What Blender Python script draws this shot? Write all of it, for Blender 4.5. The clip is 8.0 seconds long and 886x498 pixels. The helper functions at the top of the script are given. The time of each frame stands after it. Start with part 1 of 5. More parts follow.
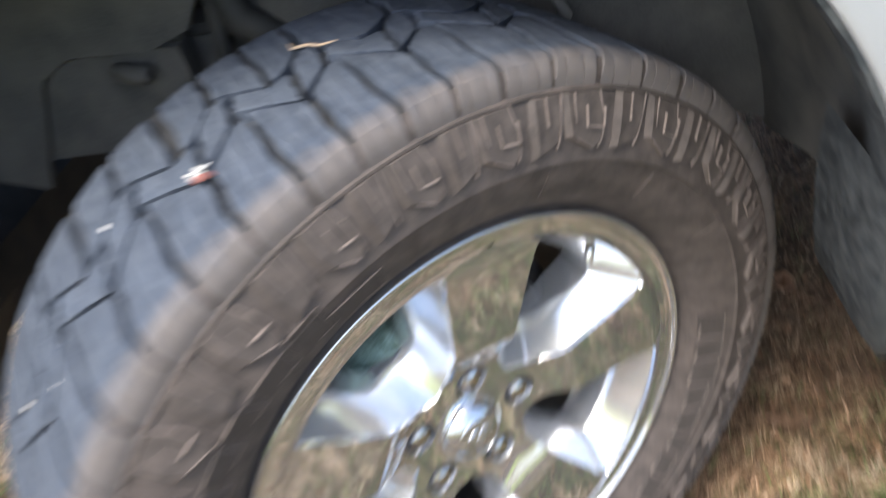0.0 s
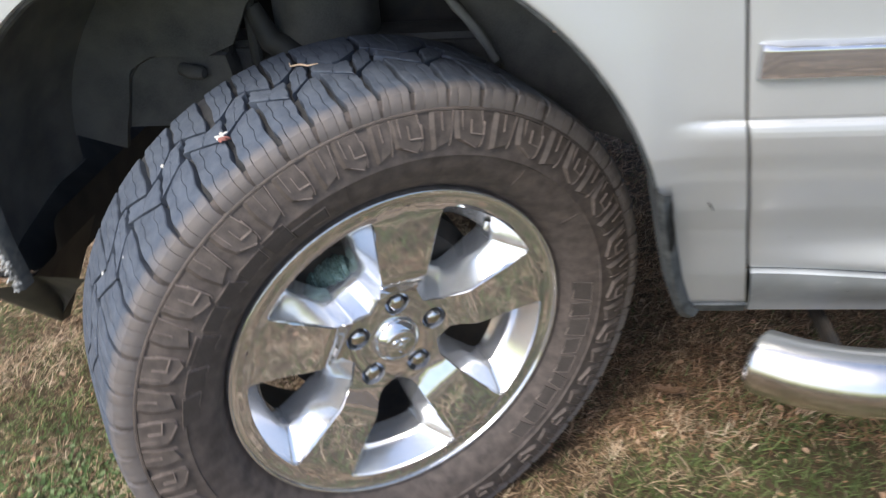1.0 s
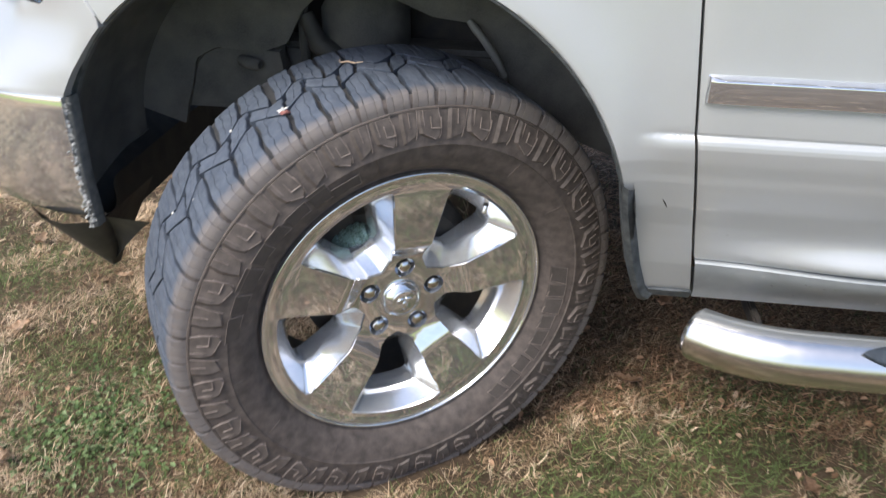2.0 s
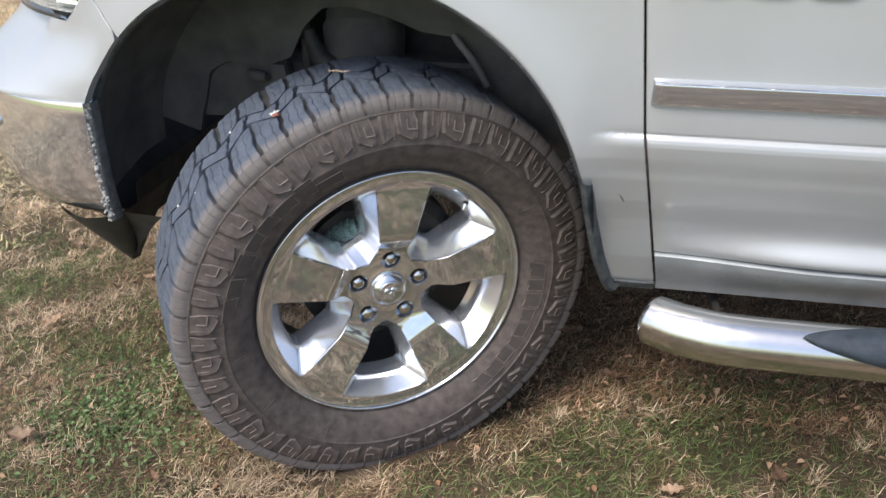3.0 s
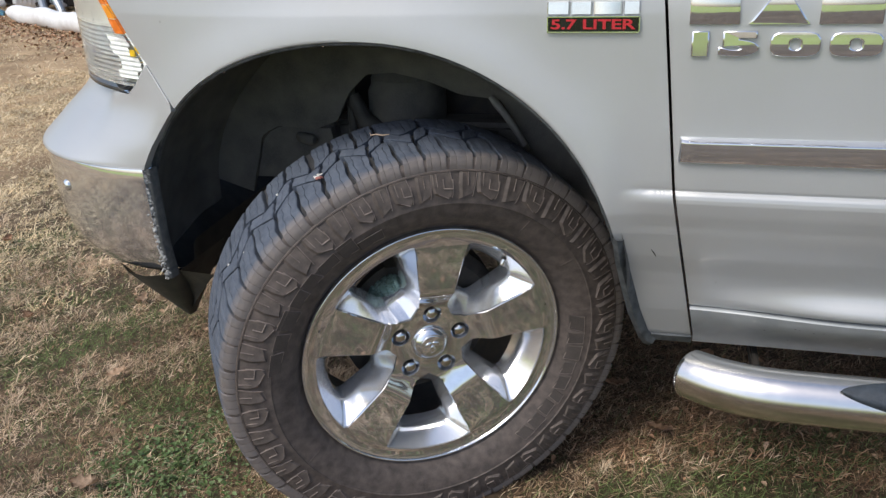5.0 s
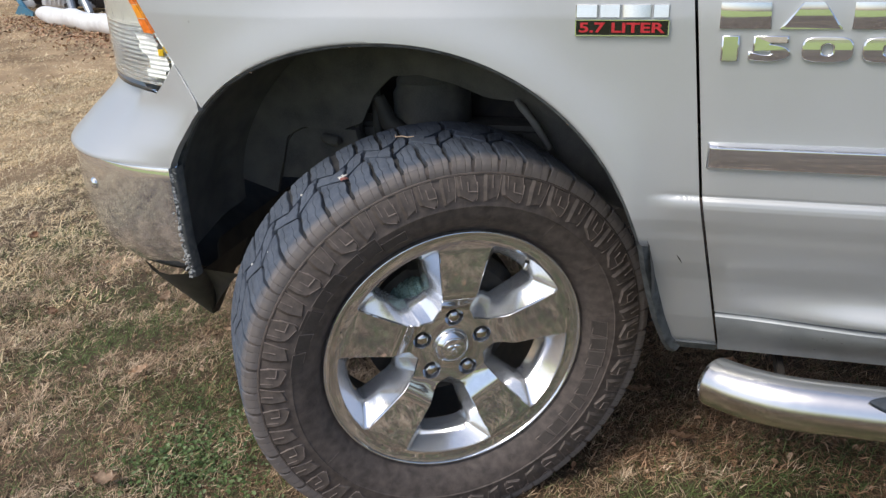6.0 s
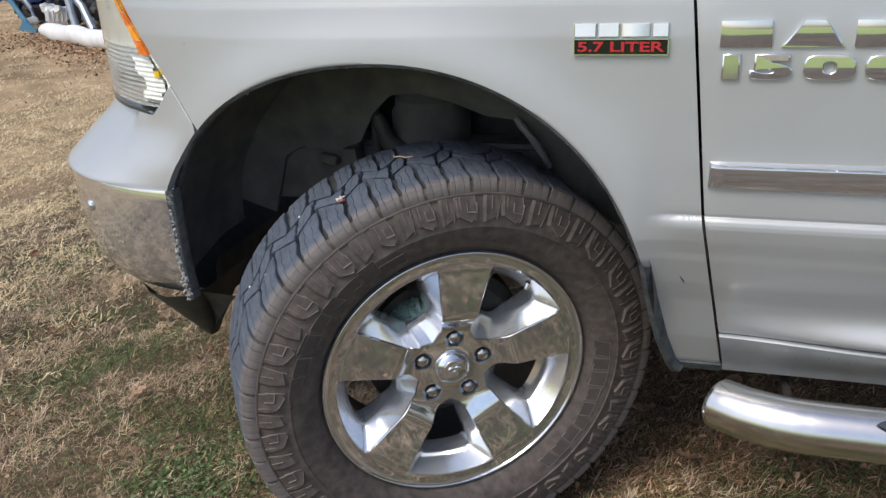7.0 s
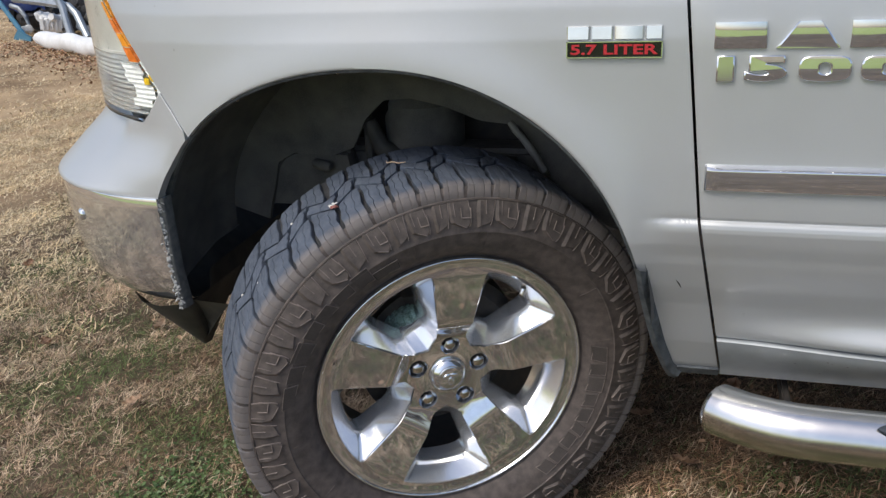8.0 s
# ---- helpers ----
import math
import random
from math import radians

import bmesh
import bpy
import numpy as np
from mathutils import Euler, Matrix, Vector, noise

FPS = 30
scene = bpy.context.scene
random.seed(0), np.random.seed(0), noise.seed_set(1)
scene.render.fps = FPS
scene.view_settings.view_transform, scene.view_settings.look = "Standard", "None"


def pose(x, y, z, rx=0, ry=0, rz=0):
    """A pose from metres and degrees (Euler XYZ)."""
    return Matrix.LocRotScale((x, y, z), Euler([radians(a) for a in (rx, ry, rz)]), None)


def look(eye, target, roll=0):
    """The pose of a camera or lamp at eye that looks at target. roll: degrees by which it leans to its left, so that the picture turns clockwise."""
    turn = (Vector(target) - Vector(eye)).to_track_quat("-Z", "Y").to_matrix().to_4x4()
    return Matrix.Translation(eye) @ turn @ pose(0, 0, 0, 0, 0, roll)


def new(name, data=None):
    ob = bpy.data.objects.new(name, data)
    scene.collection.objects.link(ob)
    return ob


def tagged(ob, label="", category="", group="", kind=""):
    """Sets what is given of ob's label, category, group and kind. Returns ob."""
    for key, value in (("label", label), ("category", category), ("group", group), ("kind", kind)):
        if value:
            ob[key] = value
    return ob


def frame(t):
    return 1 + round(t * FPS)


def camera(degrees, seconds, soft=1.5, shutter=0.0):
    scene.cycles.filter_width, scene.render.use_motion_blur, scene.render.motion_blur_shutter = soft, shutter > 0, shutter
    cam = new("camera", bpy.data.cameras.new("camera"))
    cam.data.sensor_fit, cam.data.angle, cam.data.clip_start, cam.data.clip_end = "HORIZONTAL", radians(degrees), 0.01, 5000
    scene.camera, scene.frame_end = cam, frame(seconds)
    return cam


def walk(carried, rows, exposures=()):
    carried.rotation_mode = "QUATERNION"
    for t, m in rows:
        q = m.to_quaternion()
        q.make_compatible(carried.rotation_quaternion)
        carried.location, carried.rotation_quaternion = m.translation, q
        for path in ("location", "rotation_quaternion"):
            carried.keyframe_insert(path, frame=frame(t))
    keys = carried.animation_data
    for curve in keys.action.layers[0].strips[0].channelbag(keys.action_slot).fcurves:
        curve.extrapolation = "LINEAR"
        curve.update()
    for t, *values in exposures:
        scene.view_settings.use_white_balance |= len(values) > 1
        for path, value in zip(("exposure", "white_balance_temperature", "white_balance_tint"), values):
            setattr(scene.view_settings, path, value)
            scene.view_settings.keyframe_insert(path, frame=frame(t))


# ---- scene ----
cam = camera(55.7, 8.0, soft=1.35, shutter=0.7)
# seconds, eye x y z in metres, then yaw to the left, pitch and lean in degrees
PATH = [
    (0.0, 0.060, -0.594, 1.080, 4.68, -32.27, -8.88),
    (0.1, 0.033, -0.660, 1.115, 3.92, -33.45, -9.27),
    (0.2, 0.012, -0.695, 1.131, 2.36, -33.32, -8.76),
    (0.5, 0.044, -0.793, 1.192, 4.26, -32.75, -7.13),
    (0.8, 0.152, -0.903, 1.194, 5.21, -31.16, -4.93),
    (1.0, 0.241, -0.971, 1.211, 8.02, -30.74, -4.66),
    (1.2, 0.272, -1.032, 1.219, 8.73, -29.97, -3.75),
    (1.5, 0.296, -1.111, 1.244, 9.29, -29.34, -2.39),
    (2.0, 0.252, -1.257, 1.260, 7.11, -28.58, 1.10),
    (2.2, 0.248, -1.308, 1.260, 6.88, -28.51, 1.84),
    (3.3, 0.451, -1.388, 1.276, 11.94, -26.05, -1.19),
    (3.5, 0.462, -1.391, 1.283, 12.41, -25.68, -1.76),
    (4.0, 0.463, -1.400, 1.288, 13.74, -24.54, -2.31),
    (4.5, 0.458, -1.412, 1.297, 14.56, -23.48, -2.29),
    (4.7, 0.457, -1.412, 1.301, 14.93, -23.45, -2.43),
    (5.8, 0.443, -1.421, 1.294, 16.18, -23.00, -2.40),
    (6.0, 0.446, -1.413, 1.295, 16.72, -22.99, -2.27),
    (6.5, 0.449, -1.398, 1.299, 16.95, -22.58, -2.50),
    (7.0, 0.448, -1.386, 1.305, 16.98, -22.22, -2.83),
    (7.5, 0.450, -1.383, 1.308, 16.72, -21.97, -3.04),
    (8.0, 0.450, -1.369, 1.301, 16.79, -21.91, -3.29),
]
walk(cam, [(t, pose(x, y, z, 0, 0, yaw) @ pose(0, 0, 0, 90 + pitch) @ pose(0, 0, 0, 0, 0, lean)) for t, x, y, z, yaw, pitch, lean in PATH],
     exposures=[(0.0, 1.32), (0.5, 0.98), (1.5, 1.00), (2.2, 0.98), (3.5, 0.68), (4.5, 0.47), (6.5, 0.39), (8.0, 0.30)])

# ---- world and light: bright overcast sky ----
world = bpy.data.worlds.new("overcast_sky")
scene.world = world
world.use_nodes = True
wn = world.node_tree.nodes
sky = wn.new("ShaderNodeTexSky")
sky.sky_type = "NISHITA"
sky.sun_disc = False
SUN_ELEVATION, SUN_ROTATION = radians(55), radians(212)
sky.sun_elevation, sky.sun_rotation = SUN_ELEVATION, SUN_ROTATION
sky.air_density, sky.dust_density, sky.ozone_density = 0.95, 2.9, 1.9
world.node_tree.links.new(sky.outputs[0], wn["Background"].inputs[0])
wn["Background"].inputs[1].default_value = 0.15
sun = new("sun", bpy.data.lights.new("sun", "SUN"))
sun.data.energy, sun.data.angle, sun.data.color = 1.2, radians(25), (0.99, 0.965, 0.86)
toward = Vector((math.sin(SUN_ROTATION) * math.cos(SUN_ELEVATION), math.cos(SUN_ROTATION) * math.cos(SUN_ELEVATION), math.sin(SUN_ELEVATION)))
sun.matrix_world = look(toward * 30, (0, 0, 0))

# ---- materials ----
def material(name, color, rough=0.5, metal=0.0, vary=0.15, scale=8.0, fine=90.0, bump=0.0, bump_scale=200.0, dust=None, dust_amount=0.0, rough_vary=0.1, coat=0.0, random_tint=0.0, spec=0.5):
    """A surface with its colour varied at a large and a fine scale, patches of dust, uneven gloss and fine relief."""
    m = bpy.data.materials.new(name)
    m.use_nodes = True
    n, l = m.node_tree.nodes, m.node_tree.links
    b = n["Principled BSDF"]
    co = n.new("ShaderNodeTexCoord")
    big, small = n.new("ShaderNodeTexNoise"), n.new("ShaderNodeTexNoise")
    big.inputs["Scale"].default_value, small.inputs["Scale"].default_value = scale, fine
    big.inputs["Detail"].default_value, small.inputs["Detail"].default_value = 6, 4
    for t in (big, small):
        l.new(co.outputs["Object"], t.inputs["Vector"])
    mixed = n.new("ShaderNodeMath")
    mixed.operation = "ADD"
    l.new(big.outputs[0], mixed.inputs[0]), l.new(small.outputs[0], mixed.inputs[1])
    ramp = n.new("ShaderNodeMapRange")
    ramp.inputs[1].default_value, ramp.inputs[2].default_value = 0.7, 1.3
    ramp.inputs[3].default_value, ramp.inputs[4].default_value = 1 - vary, 1 + vary
    l.new(mixed.outputs[0], ramp.inputs[0])
    tint = n.new("ShaderNodeVectorMath")
    tint.operation = "SCALE"
    tint.inputs[0].default_value = color
    l.new(ramp.outputs[0], tint.inputs["Scale"])
    out = tint.outputs[0]
    if random_tint:
        info = n.new("ShaderNodeObjectInfo")
        rr = n.new("ShaderNodeMapRange")
        rr.inputs[3].default_value, rr.inputs[4].default_value = 1 - random_tint, 1 + random_tint
        l.new(info.outputs["Random"], rr.inputs[0])
        t2 = n.new("ShaderNodeVectorMath")
        t2.operation = "SCALE"
        l.new(out, t2.inputs[0]), l.new(rr.outputs[0], t2.inputs["Scale"])
        out = t2.outputs[0]
    if dust:
        mx = n.new("ShaderNodeMix")
        mx.data_type = "RGBA"
        mx.inputs["B"].default_value = (*dust, 1)
        dn = n.new("ShaderNodeTexNoise")
        dn.inputs["Scale"].default_value, dn.inputs["Detail"].default_value = scale * 1.7, 8
        l.new(co.outputs["Object"], dn.inputs["Vector"])
        dr = n.new("ShaderNodeMapRange")
        dr.inputs[1].default_value, dr.inputs[2].default_value = 0.35, 0.7
        dr.inputs[4].default_value = dust_amount
        l.new(dn.outputs[0], dr.inputs[0]), l.new(dr.outputs[0], mx.inputs["Factor"])
        l.new(out, mx.inputs["A"])
        out = mx.outputs["Result"]
    l.new(out, b.inputs["Base Color"])
    rv = n.new("ShaderNodeMapRange")
    rv.inputs[1].default_value, rv.inputs[2].default_value = 0.7, 1.3
    rv.inputs[3].default_value, rv.inputs[4].default_value = max(0.02, rough - rough_vary), min(1.0, rough + rough_vary)
    l.new(mixed.outputs[0], rv.inputs[0]), l.new(rv.outputs[0], b.inputs["Roughness"])
    b.inputs["Metallic"].default_value = metal
    b.inputs["Specular IOR Level"].default_value = spec
    b.inputs["Coat Weight"].default_value = coat
    b.inputs["Coat Roughness"].default_value = 0.04
    if bump:
        bn = n.new("ShaderNodeTexNoise")
        bn.inputs["Scale"].default_value, bn.inputs["Detail"].default_value = bump_scale, 5
        l.new(co.outputs["Object"], bn.inputs["Vector"])
        bb = n.new("ShaderNodeBump")
        bb.inputs["Strength"].default_value, bb.inputs["Distance"].default_value = bump, 0.002
        l.new(bn.outputs[0], bb.inputs["Height"]), l.new(bb.outputs[0], b.inputs["Normal"])
    return m


PAINT = material("silver_paint", (0.475, 0.488, 0.496), 0.46, 0.35, 0.03, 3.0, 700.0, coat=0.35, rough_vary=0.04, dust=(0.40, 0.385, 0.36), dust_amount=0.25)
# rocker paint: real dirt, and a darker base standing in for the reflected ground
DIRTY_DIMMED_PAINT = material("dirty_dimmed_silver_paint", (0.40, 0.42, 0.435), 0.45, 0.3, 0.06, 8.0, 700.0, coat=0.3, rough_vary=0.06, dust=(0.20, 0.215, 0.22), dust_amount=0.6)
CHROME = material("chrome", (0.76, 0.78, 0.81), 0.05, 0.9, 0.04, 20.0, 120.0, rough_vary=0.02, dust=(0.55, 0.50, 0.45), dust_amount=0.15)
SILVER = material("silver_wheel_paint", (0.92, 0.925, 0.935), 0.17, 0.75, 0.02, 10.0, 60.0, rough_vary=0.03, coat=0.8)
STEEL = material("polished_steel", (0.66, 0.65, 0.635), 0.22, 1.0, 0.03, 9.0, 60.0, rough_vary=0.03, dust=(0.5, 0.48, 0.45), dust_amount=0.06)


def add_dust_line(m, low, high, colour, amount):
    """Dust that has settled beyond a ragged line along the axle (the local z axis)."""
    n, l = m.node_tree.nodes, m.node_tree.links
    b = n["Principled BSDF"]
    was = b.inputs["Base Color"].links[0].from_socket
    co, split, nz, add, mr, mx = (n.new(k) for k in ("ShaderNodeTexCoord", "ShaderNodeSeparateXYZ", "ShaderNodeTexNoise", "ShaderNodeMath", "ShaderNodeMapRange", "ShaderNodeMix"))
    l.new(co.outputs["Object"], split.inputs[0]), l.new(co.outputs["Object"], nz.inputs["Vector"])
    nz.inputs["Scale"].default_value, nz.inputs["Detail"].default_value = 45.0, 5
    add.operation = "MULTIPLY_ADD"
    add.inputs[1].default_value = 0.03
    l.new(nz.outputs[0], add.inputs[0]), l.new(split.outputs["Z"], add.inputs[2])
    mr.inputs[1].default_value, mr.inputs[2].default_value, mr.inputs[4].default_value = low, high, amount
    l.new(add.outputs[0], mr.inputs[0])
    mx.data_type = "RGBA"
    mx.inputs["B"].default_value = (*colour, 1)
    l.new(mr.outputs[0], mx.inputs["Factor"]), l.new(was, mx.inputs["A"]), l.new(mx.outputs["Result"], b.inputs["Base Color"])


def add_worn_edges(m, colour, amount):
    """Convex edges rubbed lighter."""
    n, l = m.node_tree.nodes, m.node_tree.links
    b = n["Principled BSDF"]
    was = b.inputs["Base Color"].links[0].from_socket
    geo, mr, mx = (n.new(k) for k in ("ShaderNodeNewGeometry", "ShaderNodeMapRange", "ShaderNodeMix"))
    mr.inputs[1].default_value, mr.inputs[2].default_value, mr.inputs[4].default_value = 0.53, 0.62, amount
    l.new(geo.outputs["Pointiness"], mr.inputs[0])
    mx.data_type = "RGBA"
    mx.inputs["B"].default_value = (*colour, 1)
    l.new(mr.outputs[0], mx.inputs["Factor"]), l.new(was, mx.inputs["A"]), l.new(mx.outputs["Result"], b.inputs["Base Color"])


def add_specks(m, scale, colour, share):
    """Scattered small spots of dried dirt."""
    n, l = m.node_tree.nodes, m.node_tree.links
    b = n["Principled BSDF"]
    was = b.inputs["Base Color"].links[0].from_socket
    co, vo, near, pick, both, mx = (n.new(k) for k in ("ShaderNodeTexCoord", "ShaderNodeTexVoronoi", "ShaderNodeMapRange", "ShaderNodeMapRange", "ShaderNodeMath", "ShaderNodeMix"))
    vo.inputs["Scale"].default_value = scale
    l.new(co.outputs["Object"], vo.inputs["Vector"])
    near.inputs[1].default_value, near.inputs[2].default_value, near.inputs[3].default_value, near.inputs[4].default_value = 0.06, 0.16, 1.0, 0.0
    pick.inputs[1].default_value, pick.inputs[2].default_value = 1 - share, 1.0
    l.new(vo.outputs["Distance"], near.inputs[0]), l.new(vo.outputs["Color"], pick.inputs[0])
    both.operation = "MULTIPLY"
    l.new(near.outputs[0], both.inputs[0]), l.new(pick.outputs[0], both.inputs[1])
    mx.data_type = "RGBA"
    mx.inputs["B"].default_value = (*colour, 1)
    l.new(both.outputs[0], mx.inputs["Factor"]), l.new(was, mx.inputs["A"]), l.new(mx.outputs["Result"], b.inputs["Base Color"])


add_specks(DIRTY_DIMMED_PAINT, 60.0, (0.10, 0.09, 0.08), 0.45)
add_specks(DIRTY_DIMMED_PAINT, 35.0, (0.62, 0.62, 0.60), 0.3)
add_specks(PAINT, 45.0, (0.22, 0.20, 0.18), 0.12)
# the sky's blue sheen on the tread is put into this colour and its dust
RUBBER = material("sky_tinted_tread_rubber", (0.066, 0.082, 0.112), 0.72, 0.0, 0.25, 40.0, 500.0, bump=0.35, bump_scale=700.0, dust=(0.17, 0.19, 0.225), dust_amount=0.35, random_tint=0.06)
SIDEWALL = material("dusty_sidewall_rubber", (0.074, 0.061, 0.055), 0.72, 0.0, 0.3, 30.0, 400.0, bump=0.3, bump_scale=500.0, dust=(0.20, 0.158, 0.138), dust_amount=0.5)
add_dust_line(RUBBER, 0.058, 0.082, (0.20, 0.17, 0.152), 0.85)
add_worn_edges(SIDEWALL, (0.22, 0.185, 0.16), 0.1)
LETTER = material("dark_letter_rubber", (0.072, 0.060, 0.054), 0.75, 0.0, 0.3, 40.0, 400.0, bump=0.2)
RIDGE = material("rubbed_rubber_ridge", (0.215, 0.175, 0.155), 0.7, 0.0, 0.3, 60.0, 400.0)
GROOVE = material("groove_rubber", (0.035, 0.037, 0.042), 0.85, 0.0, 0.3, 40.0, 500.0, bump=0.3, dust=(0.10, 0.095, 0.09), dust_amount=0.3)
PLASTIC = material("black_plastic", (0.035, 0.037, 0.038), 0.6, 0.0, 0.2, 12.0, 400.0, bump=0.3, bump_scale=900.0, dust=(0.13, 0.12, 0.10), dust_amount=0.35)
DARK = material("dark_metal", (0.032, 0.031, 0.031), 0.6, 0.2, 0.3, 25.0, 300.0, bump=0.2, dust=(0.10, 0.075, 0.055), dust_amount=0.3)
GAP = material("seam_shadow_rubber", (0.02, 0.02, 0.02), 0.8)


def ground_material():
    """Bare thatch and soil between the blades; the lawn turns green some metres out on the open side."""
    m = material("lawn_soil", (0.075, 0.053, 0.036), 0.95, 0.0, 0.5, 1.3, 60.0, bump=0.8, bump_scale=120.0, dust=(0.20, 0.15, 0.105), dust_amount=0.6, spec=0.1)
    n, l = m.node_tree.nodes, m.node_tree.links
    b = n["Principled BSDF"]
    was = b.inputs["Base Color"].links[0].from_socket
    co = n.new("ShaderNodeTexCoord")
    split = n.new("ShaderNodeSeparateXYZ")
    l.new(co.outputs["Object"], split.inputs[0])
    nz = n.new("ShaderNodeTexNoise")
    nz.inputs["Scale"].default_value, nz.inputs["Detail"].default_value = 0.45, 5
    l.new(co.outputs["Object"], nz.inputs["Vector"])
    far = n.new("ShaderNodeMath")
    far.operation = "MULTIPLY_ADD"
    far.inputs[1].default_value = 5.0
    l.new(nz.outputs[0], far.inputs[0]), l.new(split.outputs["Y"], far.inputs[2])
    mr = n.new("ShaderNodeMapRange")
    mr.inputs[1].default_value, mr.inputs[2].default_value, mr.inputs[3].default_value, mr.inputs[4].default_value = -4.2, -2.8, 1.0, 0.0
    l.new(far.outputs[0], mr.inputs[0])
    mx = n.new("ShaderNodeMix")
    mx.data_type = "RGBA"
    mx.inputs["B"].default_value = (0.36, 0.44, 0.12, 1)
    l.new(mr.outputs[0], mx.inputs["Factor"]), l.new(was, mx.inputs["A"]), l.new(mx.outputs["Result"], b.inputs["Base Color"])
    # the dormant lawn ahead of the truck is paler
    out = mx.outputs["Result"]
    near = n.new("ShaderNodeMath")
    near.operation = "MULTIPLY_ADD"
    near.inputs[1].default_value = 0.8
    l.new(nz.outputs[0], near.inputs[0]), l.new(split.outputs["X"], near.inputs[2])
    pr = n.new("ShaderNodeMapRange")
    pr.inputs[1].default_value, pr.inputs[2].default_value, pr.inputs[3].default_value, pr.inputs[4].default_value = -3.3, -1.9, 1.0, 0.0
    l.new(near.outputs[0], pr.inputs[0])
    pale = n.new("ShaderNodeMix")
    pale.data_type = "RGBA"
    dry = n.new("ShaderNodeVectorMath")
    dry.operation = "MULTIPLY"
    dry.inputs[1].default_value = (3.3, 3.2, 2.75)
    l.new(was, dry.inputs[0]), l.new(dry.outputs[0], pale.inputs["B"])
    l.new(pr.outputs[0], pale.inputs["Factor"]), l.new(was, pale.inputs["A"]), l.new(pale.outputs["Result"], mx.inputs["A"])
    return m


SOIL = ground_material()


def blade_material(name, stops, rough=0.7, sheen=0.3):
    """Blades or leaves whose colour differs from piece to piece."""
    m = bpy.data.materials.new(name)
    m.use_nodes = True
    n, l = m.node_tree.nodes, m.node_tree.links
    b = n["Principled BSDF"]
    geo = n.new("ShaderNodeNewGeometry")
    ramp = n.new("ShaderNodeValToRGB")
    while len(ramp.color_ramp.elements) < len(stops):
        ramp.color_ramp.elements.new(0.5)
    for e, (at, c) in zip(ramp.color_ramp.elements, stops):
        e.position, e.color = at, (*c, 1)
    l.new(geo.outputs["Random Per Island"], ramp.inputs[0])
    co = n.new("ShaderNodeTexCoord")
    nz = n.new("ShaderNodeTexNoise")
    nz.inputs["Scale"].default_value, nz.inputs["Detail"].default_value = 5.0, 4
    l.new(co.outputs["Object"], nz.inputs["Vector"])
    mr = n.new("ShaderNodeMapRange")
    mr.inputs[1].default_value, mr.inputs[2].default_value, mr.inputs[3].default_value, mr.inputs[4].default_value = 0.3, 0.7, 0.72, 1.25
    l.new(nz.outputs[0], mr.inputs[0])
    sc = n.new("ShaderNodeVectorMath")
    sc.operation = "SCALE"
    l.new(ramp.outputs[0], sc.inputs[0]), l.new(mr.outputs[0], sc.inputs["Scale"])
    l.new(sc.outputs[0], b.inputs["Base Color"])
    b.inputs["Roughness"].default_value = rough
    b.inputs["Specular IOR Level"].default_value = sheen
    return m


BLEACHED = blade_material("bleached_grass", [(0.0, (0.22, 0.15, 0.092)), (0.3, (0.44, 0.31, 0.195)), (0.7, (0.64, 0.475, 0.315)), (1.0, (0.80, 0.65, 0.47))])
STRAW = blade_material("dry_grass", [(0.0, (0.075, 0.048, 0.029)), (0.3, (0.17, 0.108, 0.062)), (0.65, (0.32, 0.21, 0.125)), (0.9, (0.52, 0.37, 0.225)), (1.0, (0.74, 0.58, 0.39))])
PALE_STRAW = blade_material("pale_dry_grass", [(0.0, (0.32, 0.23, 0.125)), (0.2, (0.57, 0.435, 0.25)), (0.6, (0.76, 0.605, 0.375)), (1.0, (0.87, 0.74, 0.50))])
GREEN = blade_material("green_grass", [(0.0, (0.055, 0.064, 0.024)), (0.5, (0.10, 0.138, 0.045)), (1.0, (0.21, 0.26, 0.095))])
CLOVER = blade_material("clover_leaves", [(0.0, (0.05, 0.085, 0.03)), (0.6, (0.10, 0.155, 0.05)), (1.0, (0.22, 0.28, 0.14))])
LEAF = blade_material("dead_leaves", [(0.0, (0.09, 0.05, 0.03)), (0.45, (0.34, 0.19, 0.105)), (0.8, (0.48, 0.30, 0.185)), (1.0, (0.50, 0.36, 0.25))])

# ---- builders ----
def smooth_faces(bm, angle=None):
    for f in bm.faces:
        f.smooth = True
    if angle is not None:
        for e in bm.edges:
            if len(e.link_faces) == 2 and e.calc_face_angle(0) > radians(angle):
                e.smooth = False


def obj(name, bm, mat, label="", category="", group="", kind="", angle=35):
    bmesh.ops.recalc_face_normals(bm, faces=bm.faces)
    smooth_faces(bm, angle)
    me = bpy.data.meshes.new(name)
    bm.to_mesh(me)
    bm.free()
    me.materials.append(mat)
    return tagged(new(name, me), label, category, group, kind)


def part(name, bm, mat, parent, label="", angle=35):
    ob = obj(name, bm, mat, label, angle=angle)
    ob.parent = parent
    return ob


def add_grid(bm, pts, closed_u=False, closed_v=False):
    """pts[i][j] are places; quads between neighbours."""
    vs = [[bm.verts.new(p) for p in row] for row in pts]
    nu, nv = len(vs), len(vs[0])
    for i in range(nu if closed_u else nu - 1):
        for j in range(nv if closed_v else nv - 1):
            a, b, c, d = vs[i][j], vs[(i + 1) % nu][j], vs[(i + 1) % nu][(j + 1) % nv], vs[i][(j + 1) % nv]
            if len({a, b, c, d}) == 4:
                bm.faces.new((a, b, c, d))
    return vs


